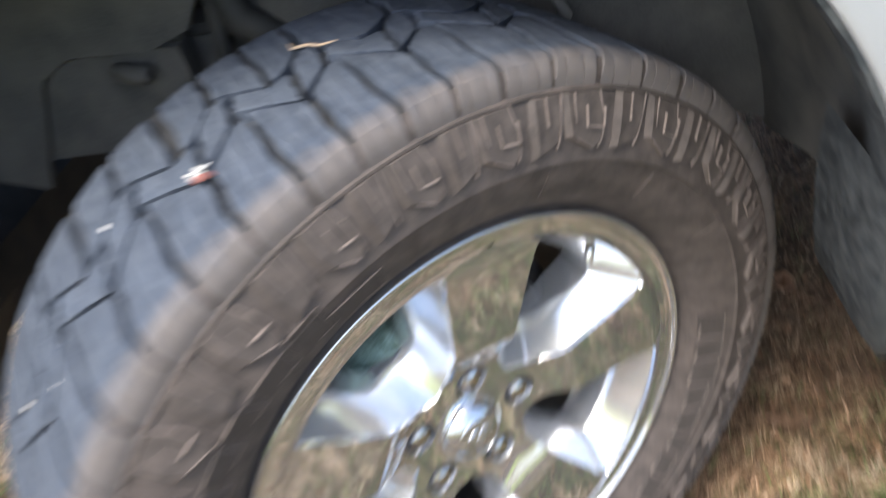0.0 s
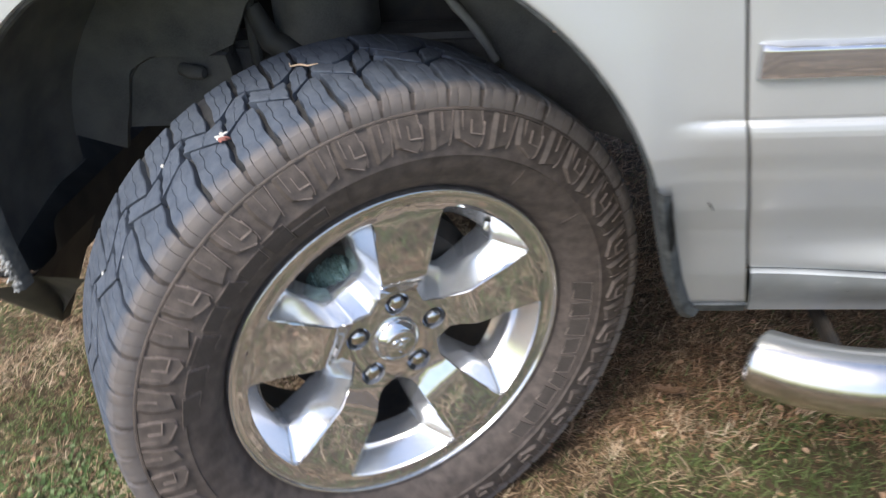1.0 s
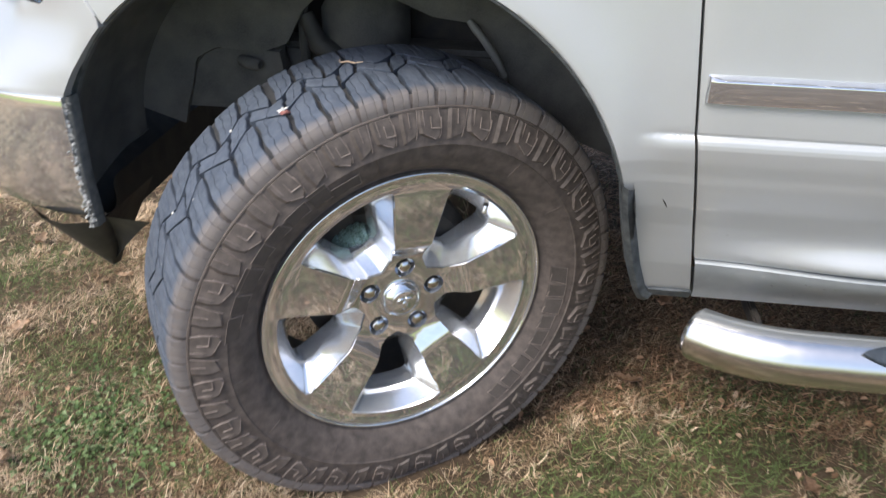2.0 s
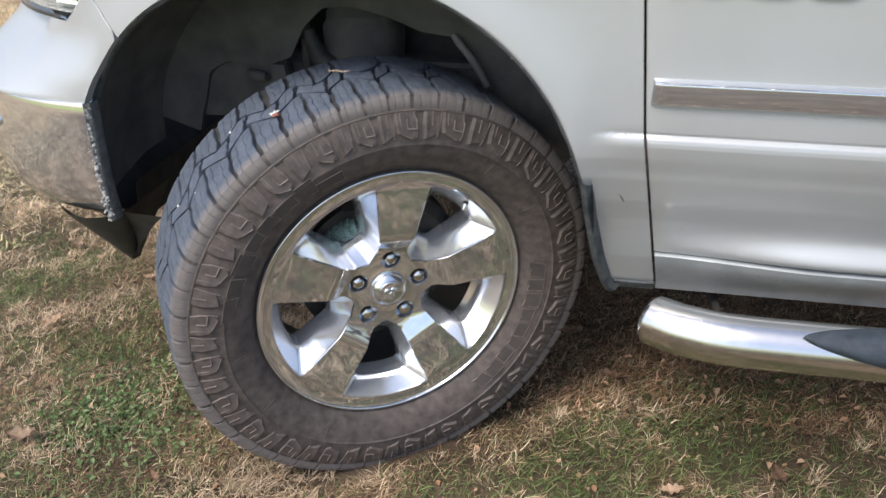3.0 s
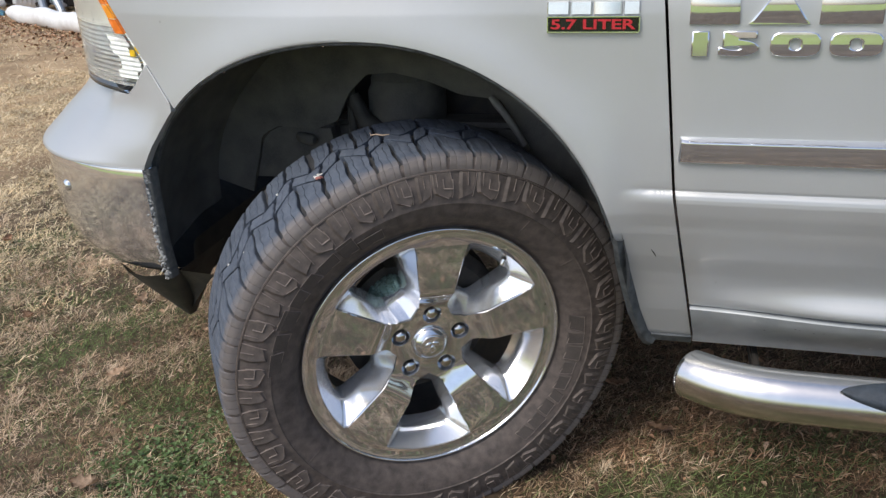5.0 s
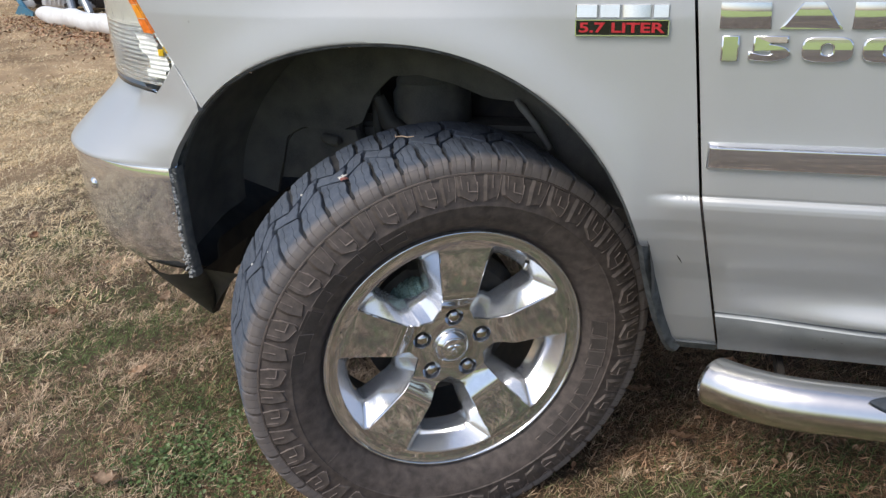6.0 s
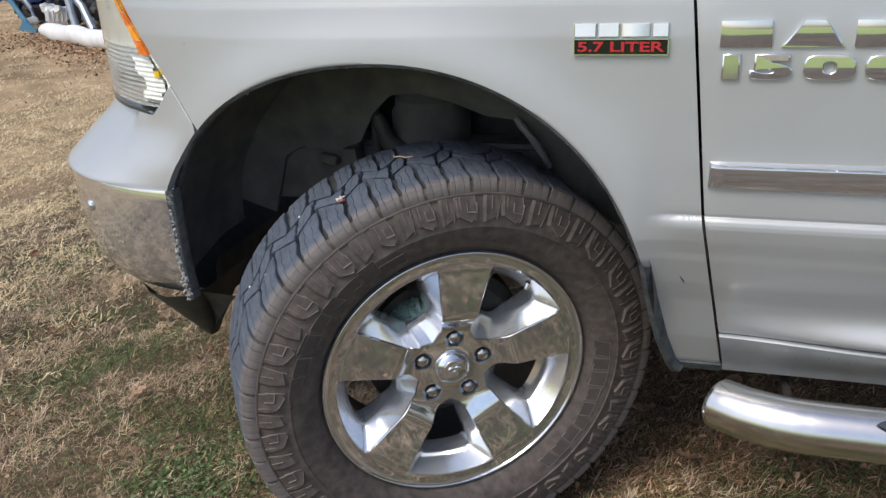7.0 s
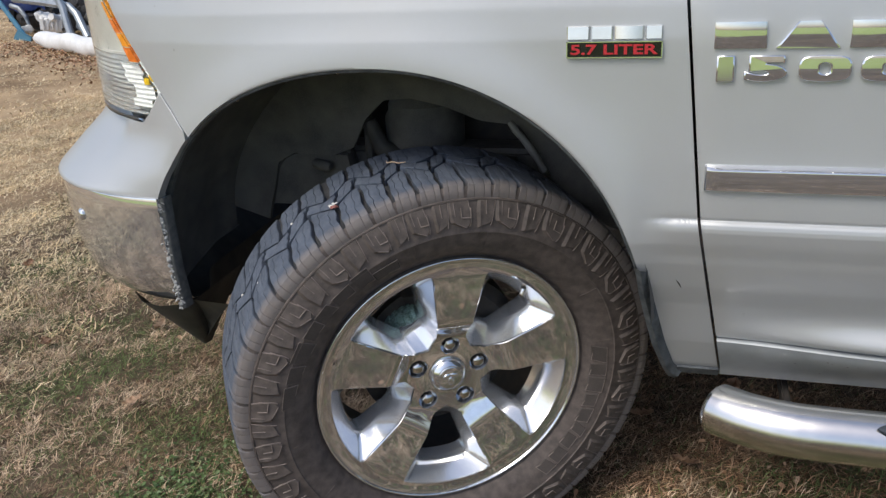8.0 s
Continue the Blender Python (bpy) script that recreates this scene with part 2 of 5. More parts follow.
def grid(pts, closed_u=False, closed_v=False, weld=0.0):
    bm = bmesh.new()
    add_grid(bm, pts, closed_u, closed_v)
    if weld:
        bmesh.ops.remove_doubles(bm, verts=bm.verts, dist=weld)
    return bm


def add_box(bm, c, size, m=Matrix(), bevel=0.0):
    r = bmesh.ops.create_cube(bm, size=1.0, matrix=m @ Matrix.Translation(c) @ Matrix.Diagonal((*size, 1)))
    if bevel:
        es = list({e for v in r["verts"] for e in v.link_edges})
        bmesh.ops.bevel(bm, geom=es, offset=bevel, segments=2, affect="EDGES", clamp_overlap=True)


def add_revolve(bm, profile, n, m=Matrix(), closed=False):
    """profile: (z, r) pairs turned about the local z axis."""
    pts = [[m @ Vector((r * math.cos(2 * math.pi * k / n), r * math.sin(2 * math.pi * k / n), z)) for z, r in profile] for k in range(n)]
    return add_grid(bm, pts, True, closed)


def add_tube(bm, path, radius, n=12, caps=True):
    """A round bar along a list of places; radius is one number or one for each place."""
    path = [Vector(p) for p in path]
    rad = radius if isinstance(radius, (list, tuple)) else [radius] * len(path)
    ref = Vector((0, 0, 1))
    rings = []
    for i, p in enumerate(path):
        d = (path[min(i + 1, len(path) - 1)] - path[max(i - 1, 0)]).normalized()
        if abs(d.dot(ref)) > 0.95:
            ref = Vector((0.3, 1, 0)).normalized()
        a = d.cross(ref).normalized()
        b = a.cross(d)
        rings.append([p + rad[i] * (math.cos(2 * math.pi * k / n) * a + math.sin(2 * math.pi * k / n) * b) for k in range(n)])
    vs = add_grid(bm, rings, False, True)
    if caps:
        bm.faces.new(vs[0]), bm.faces.new(vs[-1])


def lerp(a, b, t):
    return a + (b - a) * t


def sstep(a, b, x):
    t = min(1, max(0, (x - a) / (b - a)))
    return t * t * (3 - 2 * t)


def table(pairs, x):
    """Straight interpolation in (x, y) pairs of rising x."""
    if x <= pairs[0][0]:
        return pairs[0][1]
    for (a, p), (b, q) in zip(pairs, pairs[1:]):
        if x <= b:
            return lerp(p, q, (x - a) / (b - a))
    return pairs[-1][1]


def resample(poly, n):
    """n places at even steps along a polyline."""
    poly = [Vector(p) for p in poly]
    at = [0.0]
    for a, b in zip(poly, poly[1:]):
        at.append(at[-1] + (b - a).length)
    out = []
    for k in range(n):
        s = at[-1] * k / (n - 1)
        i = max(j for j in range(len(poly) - 1) if at[j] <= s + 1e-9)
        out.append(poly[i].lerp(poly[i + 1], min(1, (s - at[i]) / max(1e-9, at[i + 1] - at[i]))))
    return out


# ---- ground ----
def soil_height(x, y):
    return -0.022 + 0.02 * max(-3.0, min(x, 1.5)) - 0.009 * max(-3.0, min(y - 0.2, 4.0))


def make_ground():
    steps = [-400, -150, -60, -30, -18, -12, -9, -7, -5.5, -4.5] + [-3.6 + 0.12 * i for i in range(51)] + [3, 4, 6, 9, 14, 25, 60, 150, 400]
    rnd = []
    for x in steps:
        row = []
        for y in steps:
            h = soil_height(x, y)
            if abs(x) < 20 and abs(y) < 20:
                h += 0.012 * noise.noise((x * 2.3, y * 2.3, 0)) + 0.006 * noise.noise((x * 9, y * 9, 3))
            row.append((x, y, h))
        rnd.append(row)
    return obj("ground", grid(rnd), SOIL, "dry winter lawn soil with thatch and leaf litter", "ground", kind="structure", angle=None)


make_ground()

# ---- the truck ----
truck = tagged(new("pickup_truck"), "silver pickup truck parked on a dry lawn, front wheel steered outward", "truck")
MIDDLE = 1.0  # y of the truck's centre line; its near side lies at y = 0

ARCH = (-0.08, 0.58, 0.475)  # wheel arch centre x, z and height


def arch_point(deg, grow=0.0):
    """x and z on the wheel opening's edge: 0 to the rear, 90 at the top, 180 to the front, which is a little squarer."""
    c, s = math.cos(radians(deg)), math.sin(radians(deg))
    if c >= 0:
        q = 2 / 2.09
        return ARCH[0] + (0.480 + grow) * c ** q, ARCH[1] + (ARCH[2] + grow) * math.copysign(abs(s) ** q, s)
    e = 2 / 2.2
    return ARCH[0] - (0.52 + grow) * (-c) ** e, ARCH[1] + (ARCH[2] + grow) * math.copysign(abs(s) ** e, s)


def seam_x(z):
    return 0.483 + (0.804 - z) * (0.10 if z > 0.804 else 0.17)


SIDE = [(0.43, 0.125), (0.453, 0.108), (0.48, 0.092), (0.54, 0.068), (0.556, 0.063), (0.60, 0.050), (0.63, 0.040), (0.67, 0.023),
        (0.72, 0.006), (0.76, -0.003), (0.785, -0.004), (0.80, -0.004), (0.90, -0.003), (1.0, 0.0), (1.1, 0.002), (1.15, 0.008), (1.2, 0.02), (1.25, 0.05), (1.28, 0.09)]
FLARE = [(0.549, 0.0), (0.556, -0.026), (0.563, -0.034), (0.571, -0.034), (0.580, -0.027), (0.590, -0.016), (0.602, -0.005), (0.612, -0.001), (0.62, 0.0)]  # the door's lower edge, fading out towards the fender
CREASE = [(0.735, 0.0), (0.760, -0.0026), (0.775, -0.0052), (0.784, -0.0064), (0.791, -0.0060), (0.797, -0.0044), (0.8015, -0.0014), (0.8030, 0.0020), (0.8050, 0.0024), (0.8085, 0.0007), (0.82, 0.0)]


def nose_y(x):
    u = min(0.999, max(0.0, (-0.30 - x) / 0.64))
    return 0.6 * (1 - math.sqrt(1 - u * u))


def side_y(x, z):
    low = 0.0 if x > 0.3 else 1 - sstep(0.0, 0.3, x)
    y = lerp(table(SIDE, z), table(SIDE, max(z, 0.8)), low) + nose_y(x) + table(CREASE, z) * sstep(0.385, 0.455, x) + table(FLARE, z) * sstep(0.52, 0.84, x)
    rho = math.hypot((x - ARCH[0]) * (0.475 / 0.52 if x < ARCH[0] else 1), z - ARCH[1])
    return y - 0.014 * math.exp(-((rho - ARCH[2]) / 0.07) ** 2) * (1 - sstep(0.36, 0.45, x))


def make_fender():
    n, k = 560, 60
    inner = [(x, 0, z) for x, z in (arch_point(a) for a in np.linspace(135, 14, 70))]
    inner += [(0.402, 0, 0.65), (0.42, 0, 0.56), (0.445, 0, 0.455)]
    outer = [inner[0], (-0.5255, 0, 1.004), (-0.5955, 0, 1.092), (-0.6615, 0, 1.164), (-0.745, 0, 1.26), (-0.4, 0, 1.28)]
    outer += [(seam_x(z) - 0.0025, 0, z) for z in (1.28, 1.2, 1.1, 1.0, 0.9, 0.8, 0.7, 0.6, 0.55, 0.455)]
    a, b = resample(inner, n), resample(outer, n)
    rows = []
    for p, q in zip(a, b):
        out = p - Vector((ARCH[0], 0, ARCH[1]))
        row = [(p.x, side_y(p.x, p.z) + 0.035, p.z), (p.x, side_y(p.x, p.z) + 0.006, p.z), (p.x + 0.004 * out.x, side_y(p.x, p.z) + 0.001, p.z + 0.004 * out.z)]
        for j in range(k + 1):
            s = p.lerp(q, 0.012 + 0.988 * j / k)
            row.append((s.x, side_y(s.x, s.z), s.z))
        row.append((q.x, side_y(q.x, q.z) + 0.025, q.z))
        rows.append(row)
    return part("front_fender", grid(rows, weld=0.0002), PAINT, truck, "silver painted front fender", angle=50)


def make_door():
    zs = sorted(set([0.556, 0.558, 0.562] + list(np.linspace(0.566, 0.78, 34)) + list(np.linspace(0.78, 0.812, 30)) + list(np.linspace(0.83, 1.28, 26))))
    xs = list(np.linspace(0, 1, 24))
    rows = []
    for z in zs:
        x0, x1 = seam_x(z) + 0.0025, 1.55
        row = [(x0, side_y(x0, z) + 0.03, z)]
        row += [(lerp(x0, x1, s), side_y(lerp(x0, x1, s), z) + (0.002 if i == 0 else 0), z) for i, s in enumerate([0, 0.004] + xs[1:])]
        rows.append(row)
    rows.insert(0, [(x, y + 0.04, z - 0.001) for x, y, z in rows[0]])
    return part("front_door", grid(rows), PAINT, truck, "silver front door with a body crease", angle=60)


def make_rocker():
    rows = []
    for z in list(np.linspace(0.462, 0.549, 14)):
        rows.append([(x, side_y(x, 0.53) + 0.30 * (0.53 - z) - (0.009 + 0.027 * sstep(0.52, 0.84, x)) * sstep(0.47, 0.54, z), z) for x in [seam_x(z) + 0.0025] + list(np.linspace(0.54, 0.90, 12)) + [1.2, 1.9]])
    rows.insert(0, [(x, y + 0.12, z - 0.004) for x, y, z in rows[0]])
    for dy, dz in ((0.0015, 0.0020), (0.0028, 0.0014), (0.0040, 0.0008)):
        rows.append([(x, y + dy, z + dz) for x, y, z in rows[-1]])
    rows.append([(x, y + 0.06, z + 0.001) for x, y, z in rows[-1]])
    return part("rocker_panel", grid(rows), DIRTY_DIMMED_PAINT, truck, "dirty silver rocker panel below the door", angle=50)


make_fender(), make_door(), make_rocker()


def light_edge(z):
    """x of the headlight's rear edge at a height."""
    return table([(0.935, -0.606), (0.945, -0.590), (0.960, -0.571), (1.004, -0.529), (1.092, -0.599), (1.164, -0.665), (1.25, -0.744)], z)


def corner(a, inset=0.0):
    """Plan of the bumper corner: a from 0 on the side to 90 at the front."""
    c, s = max(0.0, math.cos(radians(a))), max(0.0, math.sin(radians(a)))
    e = 2 / 2.6
    return Vector((-0.35 - (0.67 - inset) * s ** e, 0.6 - (0.6 - inset) * c ** e, 0))


def cover_ease(a):
    """The cover lies flush with the fender at its rear end and draws in towards the front."""
    return lerp(0.06, 1.0, sstep(11, 34, a))


def flush(x, y, z):
    """The cover's upper rear part runs over into the fender's own surface."""
    return lerp(y, side_y(x, z) - 0.0005, sstep(0.83, 0.93, z) * (1 - sstep(0.60, 0.70, -x)))


def bumper_rows(profile, first, lip=0.02, cover=False):
    """profile: (z, inset). Rows from the side round the corner to the centre line and on to the far side."""
    rows = []
    for z, inset in profile:
        row = []
        for a in list(np.linspace(0, 90, 60)):
            p = corner(a, inset * (cover_ease(a) if cover else 1.0) + (0 if cover else 0.019 * (1 - sstep(3, 25, a))))
            if p.x > first(z):
                continue
            row.append(Vector((p.x, flush(p.x, p.y, z) if cover else p.y, z)))
        p0 = Vector((first(z), 0, z))
        row.insert(0, Vector((p0.x, flush(p0.x, row[0].y, z) if cover else row[0].y, z)))
        row += [Vector((-1.02 + inset, 0.6 + 0.2 * k, z)) for k in range(1, 3)]
        edge = Vector((p0.x + 0.003, row[0].y + lip, z))
        rows.append([edge] + resample(row, 69))
    far = [[Vector((p.x, 2 * MIDDLE - p.y, p.z)) for p in reversed(r)] for r in rows]
    return [r + f[1:] for r, f in zip(rows, far)]


def make_bumper():
    chrome = [(0.545, 0.045), (0.549, 0.030), (0.565, 0.015), (0.59, 0.004), (0.63, -0.006), (0.68, -0.012), (0.73, -0.0148), (0.77, -0.0156), (0.795, -0.0158), (0.7965, -0.0150), (0.797, 0.02)]
    part("bumper_chrome", grid(bumper_rows(chrome, lambda z: -0.56)), CHROME, truck, "chrome front bumper mirroring the grass", angle=50)
    cover = [(0.798, 0.02), (0.7955, -0.016), (0.797, -0.0198), (0.800, -0.0205), (0.806, -0.0165), (0.811, -0.0115), (0.816, -0.0065), (0.83, 0.008), (0.845, 0.023), (0.86, 0.038), (0.875, 0.054), (0.89, 0.070), (0.905, 0.085), (0.92, 0.096), (0.937, 0.103), (0.9385, 0.108), (0.9385, 0.15)]
    edge = [(arch_point(d)[1], arch_point(d)[0] - 0.002) for d in (160, 155, 150, 145, 140, 135)] + [(1.004, -0.528), (1.02, -0.530)]
    bm = grid(bumper_rows(cover, lambda z: table(edge, z), cover=True))
    # the ear that runs up between headlight and fender
    rows = []
    for z in np.linspace(0.937, 1.003, 14):
        x0, x1 = table(edge, z), min(table(edge, z) - 0.0005, light_edge(max(z, 0.935)) + 0.001)
        row = []
        for k in range(9):
            x = lerp(x0, x1, k / 8)
            row.append((x, side_y(x, z) - 0.0005, z))
        rows.append([(row[0][0] + 0.003, row[0][1] + 0.02, z)] + row + [(row[-1][0], row[-1][1] + 0.03, z)])
    add_grid(bm, rows)
    add_tube(bm, [(r[1][0] - 0.0006, r[1][1] - 0.0008, r[1][2]) for r in rows], 0.0014, 8)
    part("bumper_cover", bm, PAINT, truck, "silver painted upper bumper cover", angle=50)


make_bumper()

# ---- the steered front wheel ----
STEER, CAMBER = radians(33.57), radians(-3.74)
axle = Vector((math.sin(STEER) * math.cos(CAMBER), -math.cos(STEER) * math.cos(CAMBER), math.sin(CAMBER)))
back = Vector((math.cos(STEER), math.sin(STEER), 0))
rise = axle.cross(back)
WHEEL = Matrix(((back.x, rise.x, axle.x, 0.0), (back.y, rise.y, axle.y, 0.0995), (back.z, rise.z, axle.z, 0.405), (0, 0, 0, 1)))
PHASE = radians(-5)
TYRE_MID = -0.055  # the tyre's middle plane along the axle


def wheel_part(name, bm, mat, parent=None, label="", angle=35):
    ob = part(name, bm, mat, parent or truck, label, angle)
    if parent is None:
        ob.matrix_world = WHEEL
    return ob


# half section of the carcass: distance from the tyre's middle plane, radius
CARCASS = [(0.082, 0.276), (0.0885, 0.2852), (0.102, 0.2925), (0.118, 0.307), (0.129, 0.333), (0.1325, 0.3485), (0.1350, 0.3500), (0.1350, 0.3525), (0.1342, 0.3540), (0.1345, 0.372),
           (0.1310, 0.392), (0.1250, 0.408), (0.1235, 0.4112), (0.1262, 0.4122), (0.1258, 0.4146), (0.1223, 0.4165), (0.1226, 0.4240), (0.1206, 0.4312), (0.1155, 0.4370), (0.109, 0.4335), (0.06, 0.4345), (0.0, 0.4345)]
# the tread repeats in short, middle and long periods, so that it doesn't hum: (angle in degrees) in the order round the tyre
PERIODS = {"S": 12.0, "M": 14.0, "L": 15.4}
ROUND, FIRST = "SSMLLLMLMLMLMMLMMMMMLMLLM", 86.2


def side_out(r):
    """How far the bare sidewall stands out from the middle plane at a radius."""
    return table([(0.274, 0.090), (0.285, 0.104), (0.305, 0.118), (0.333, 0.129), (0.354, 0.1342), (0.372, 0.1345), (0.392, 0.1310), (0.408, 0.1250), (0.418, 0.1225), (0.43, 0.112)], r)


def make_tyre():
    """Brown dusty sidewalls, and the darker band of rubber at the bottom of the grooves."""
    wall = CARCASS[:-3]
    bm = bmesh.new()
    add_revolve(bm, [(TYRE_MID + o, r) for o, r in wall], 240)
    add_revolve(bm, [(TYRE_MID - o, r) for o, r in reversed(wall)], 240)
    ob = wheel_part("tyre", bm, SIDEWALL, None, "dusty all-terrain tyre with chunky tread", angle=45)
    band = CARCASS[-4:]
    bm = bmesh.new()
    add_revolve(bm, [(TYRE_MID + o, r) for o, r in band] + [(TYRE_MID - o, r) for o, r in reversed(band[:-1])], 240)
    wheel_part("tread_base", bm, GROOVE, ob, "dark rubber in the tread grooves", angle=45)
    return ob


tyre = make_tyre()


def crown(v):
    return 0.4475 - 0.0050 * (min(abs(v), 0.115) / 0.115) ** 4


def zig(t):
    t = t % 1.0
    return 4 * abs(t - 0.5) - 1


def near_zigzag(u):
    """v of the groove that parts the outer shoulder blocks from the middle, over one period."""
    u = u % 1.0
    return lerp(0.006, 0.040, sstep(0, 0.5, u)) if u < 0.5 else lerp(0.038, -0.010, (u - 0.5) / 0.5)


def far_zigzag(u):
    return -0.008 - near_zigzag(0.45 - u)


SHOULDER = [(0.112, 0.4430), (0.1180, 0.4392), (0.1222, 0.4325), (0.1242, 0.4245), (0.1238, 0.4180)]


def make_block(u0, u1, inner, outer, period, slabs, tall, lean=0.0, shoulder=0, half=0.0030, rows=13, seed=0):
    """One tread block, its slabs parted by thin wavy sipes. u0, u1: the middles of its grooves in periods; inner, outer: its ends across the tread as functions of u; shoulder: the side on which it wraps over the tyre's edge."""
    step = radians(period)
    rng = random.Random(seed)
    gap, slit = half / (0.445 * step), 0.0004 / (0.445 * step)
    cuts = [lerp(u0, u1, k / slabs) + (0 if k in (0, slabs) else rng.uniform(-0.012, 0.012)) for k in range(slabs + 1)]
    bm = bmesh.new()

    def place(u, t):
        """v and radius at a share t of the way across."""
        uc = min(max(u, u0 + 0.001), u1 - 0.001)
        if not shoulder:
            v = lerp(inner(uc) + half * 0.8, outer(uc) - half * 0.8, t)
            return v, crown(v)
        if t <= 0.68:
            v = lerp(inner(uc) * shoulder + half * 0.8, SHOULDER[0][0], t / 0.68)
            return shoulder * v, crown(v)
        q = (t - 0.68) / 0.32 * (len(SHOULDER) - 1)
        i = min(int(q), len(SHOULDER) - 2)
        v, r = (lerp(SHOULDER[i][j], SHOULDER[i + 1][j], q - i) for j in (0, 1))
        return shoulder * v, r

    def at(u, v, r):
        return Vector((r * math.cos(u * step), r * math.sin(u * step), TYRE_MID + v))
    for k in range(slabs):
        made = []
        for j in range(rows):
            t = j / (rows - 1)
            ends = []
            for e, sign in ((k, 1), (k + 1, -1)):
                rim_side = e in (0, slabs)
                bow = lean * (t - 0.5) - (0.09 * (1 - t) ** 2.5 * shoulder if shoulder else 0) + (0.016 * zig(2.3 * t + 0.3 * e) if rim_side else 0.022 * zig(3.5 * min(t, 0.68) + 0.31 * e + seed * 0.13))
                wide = gap * (1.0 if not shoulder or t < 0.70 else 0.75) if rim_side else slit
                ends.append(cuts[e] + bow + sign * wide)
            row = []
            for u in (ends[0], lerp(*ends, 0.08), lerp(*ends, 0.92), ends[1]):
                row.append((u, *place(u, t)))
            low = 0.0011 if (j == 0 or (j == rows - 1 and not shoulder)) else 0.0
            deep = tall if t < 0.70 or not shoulder else 0.006
            e0, e3 = (0.0017 if k == 0 else 0.0005), (0.0017 if k == slabs - 1 else 0.0005)
            made.append([at(*row[0][:2], row[0][2] - deep), at(*row[0][:2], row[0][2] - e0), at(*row[1][:2], row[1][2] - low), at(*row[2][:2], row[2][2] - low), at(*row[3][:2], row[3][2] - e3), at(*row[3][:2], row[3][2] - deep)])
        vs_made = add_grid(bm, made)
        for row in (vs_made[0], vs_made[-1]):
            bm.faces.new(row)
    return bm


def round_the_tyre():
    """Each period's letter and the angle at which it begins."""
    a, out = FIRST, []
    for kind in ROUND:
        out.append((kind, a))
        a += PERIODS[kind]
    return out


def spread(name, kind, bm, mat, label="", turn=0.0):
    """One piece of the tyre, repeated in every period of its kind."""
    first = wheel_part(name, bm, mat, tyre, label, angle=22)
    fresh = True
    for k, a in round_the_tyre():
        if k == kind:
            ob = first if fresh else first.copy()
            if not fresh:
                scene.collection.objects.link(ob)
            fresh = False
            ob.matrix_basis = Matrix.Rotation(radians(a + turn * PERIODS[kind]), 4, "Z")


def make_tread():
    for kind, period in PERIODS.items():
        blocks = [(0.0, 0.5, near_zigzag, None, 3, 0.02, 1, 0.0041), (0.5, 1.0, near_zigzag, None, 3, -0.01, 1, 0.0041),
                  (0.45, 0.95, far_zigzag, None, 3, 0.02, -1, 0.0041), (0.95, 1.45, far_zigzag, None, 3, -0.01, -1, 0.0041),
                  (-0.06, 0.37, far_zigzag, near_zigzag, 2, 0.16, 0, 0.0042), (0.37, 0.94, far_zigzag, near_zigzag, 2, 0.12, 0, 0.0042)]
        for n, (u0, u1, inner, outer, slabs, lean, side, half) in enumerate(blocks):
            spread("tread_block", kind, make_block(u0, u1, inner, outer, period, slabs, 0.0135, lean, side, half, seed=n), RUBBER)


def wall_point(deg, r, h):
    return Vector((r * math.cos(radians(deg)), r * math.sin(radians(deg)), TYRE_MID + side_out(r) + h))


def make_lug(foot, top, period):
    """A raised lug on the sidewall. foot: its outline on the wall (u, radius); top: the same corners on its face (u, radius, height)."""
    bm = bmesh.new()
    rings = [[wall_point(u * period, r, -0.0015) for u, r in foot], [wall_point(u * period, r, 0.0003) for u, r in foot], [wall_point(u * period, r, h) for u, r, h in top]]
    made = add_grid(bm, rings, False, True)
    middle = sum((v.co for v in made[-1]), Vector()) / len(top)
    peak = bm.verts.new(middle)
    for p, q in zip(made[-1], made[-1][1:] + made[-1][:1]):
        bm.faces.new((p, q, peak))
    return bm


def add_stroke(bm, path, half=0.0008, top=0.0052):
    """A thin raised line on the sidewall; path in degrees and radius."""
    for (u0, r0), (u1, r1) in zip(path, path[1:]):
        du, dr = radians(u1 - u0) * 0.39, r1 - r0
        n = math.hypot(du, dr)
        pu, pr = math.degrees(-dr / n * half / 0.39), du / n * half
        quad = [(u0 + pu, r0 + pr), (u0 - pu, r0 - pr), (u1 - pu, r1 - pr), (u1 + pu, r1 + pr)]
        made = add_grid(bm, [[wall_point(u, r, h) for u, r in quad] for h in (0.001, top)], False, True)
        bm.faces.new(made[1])


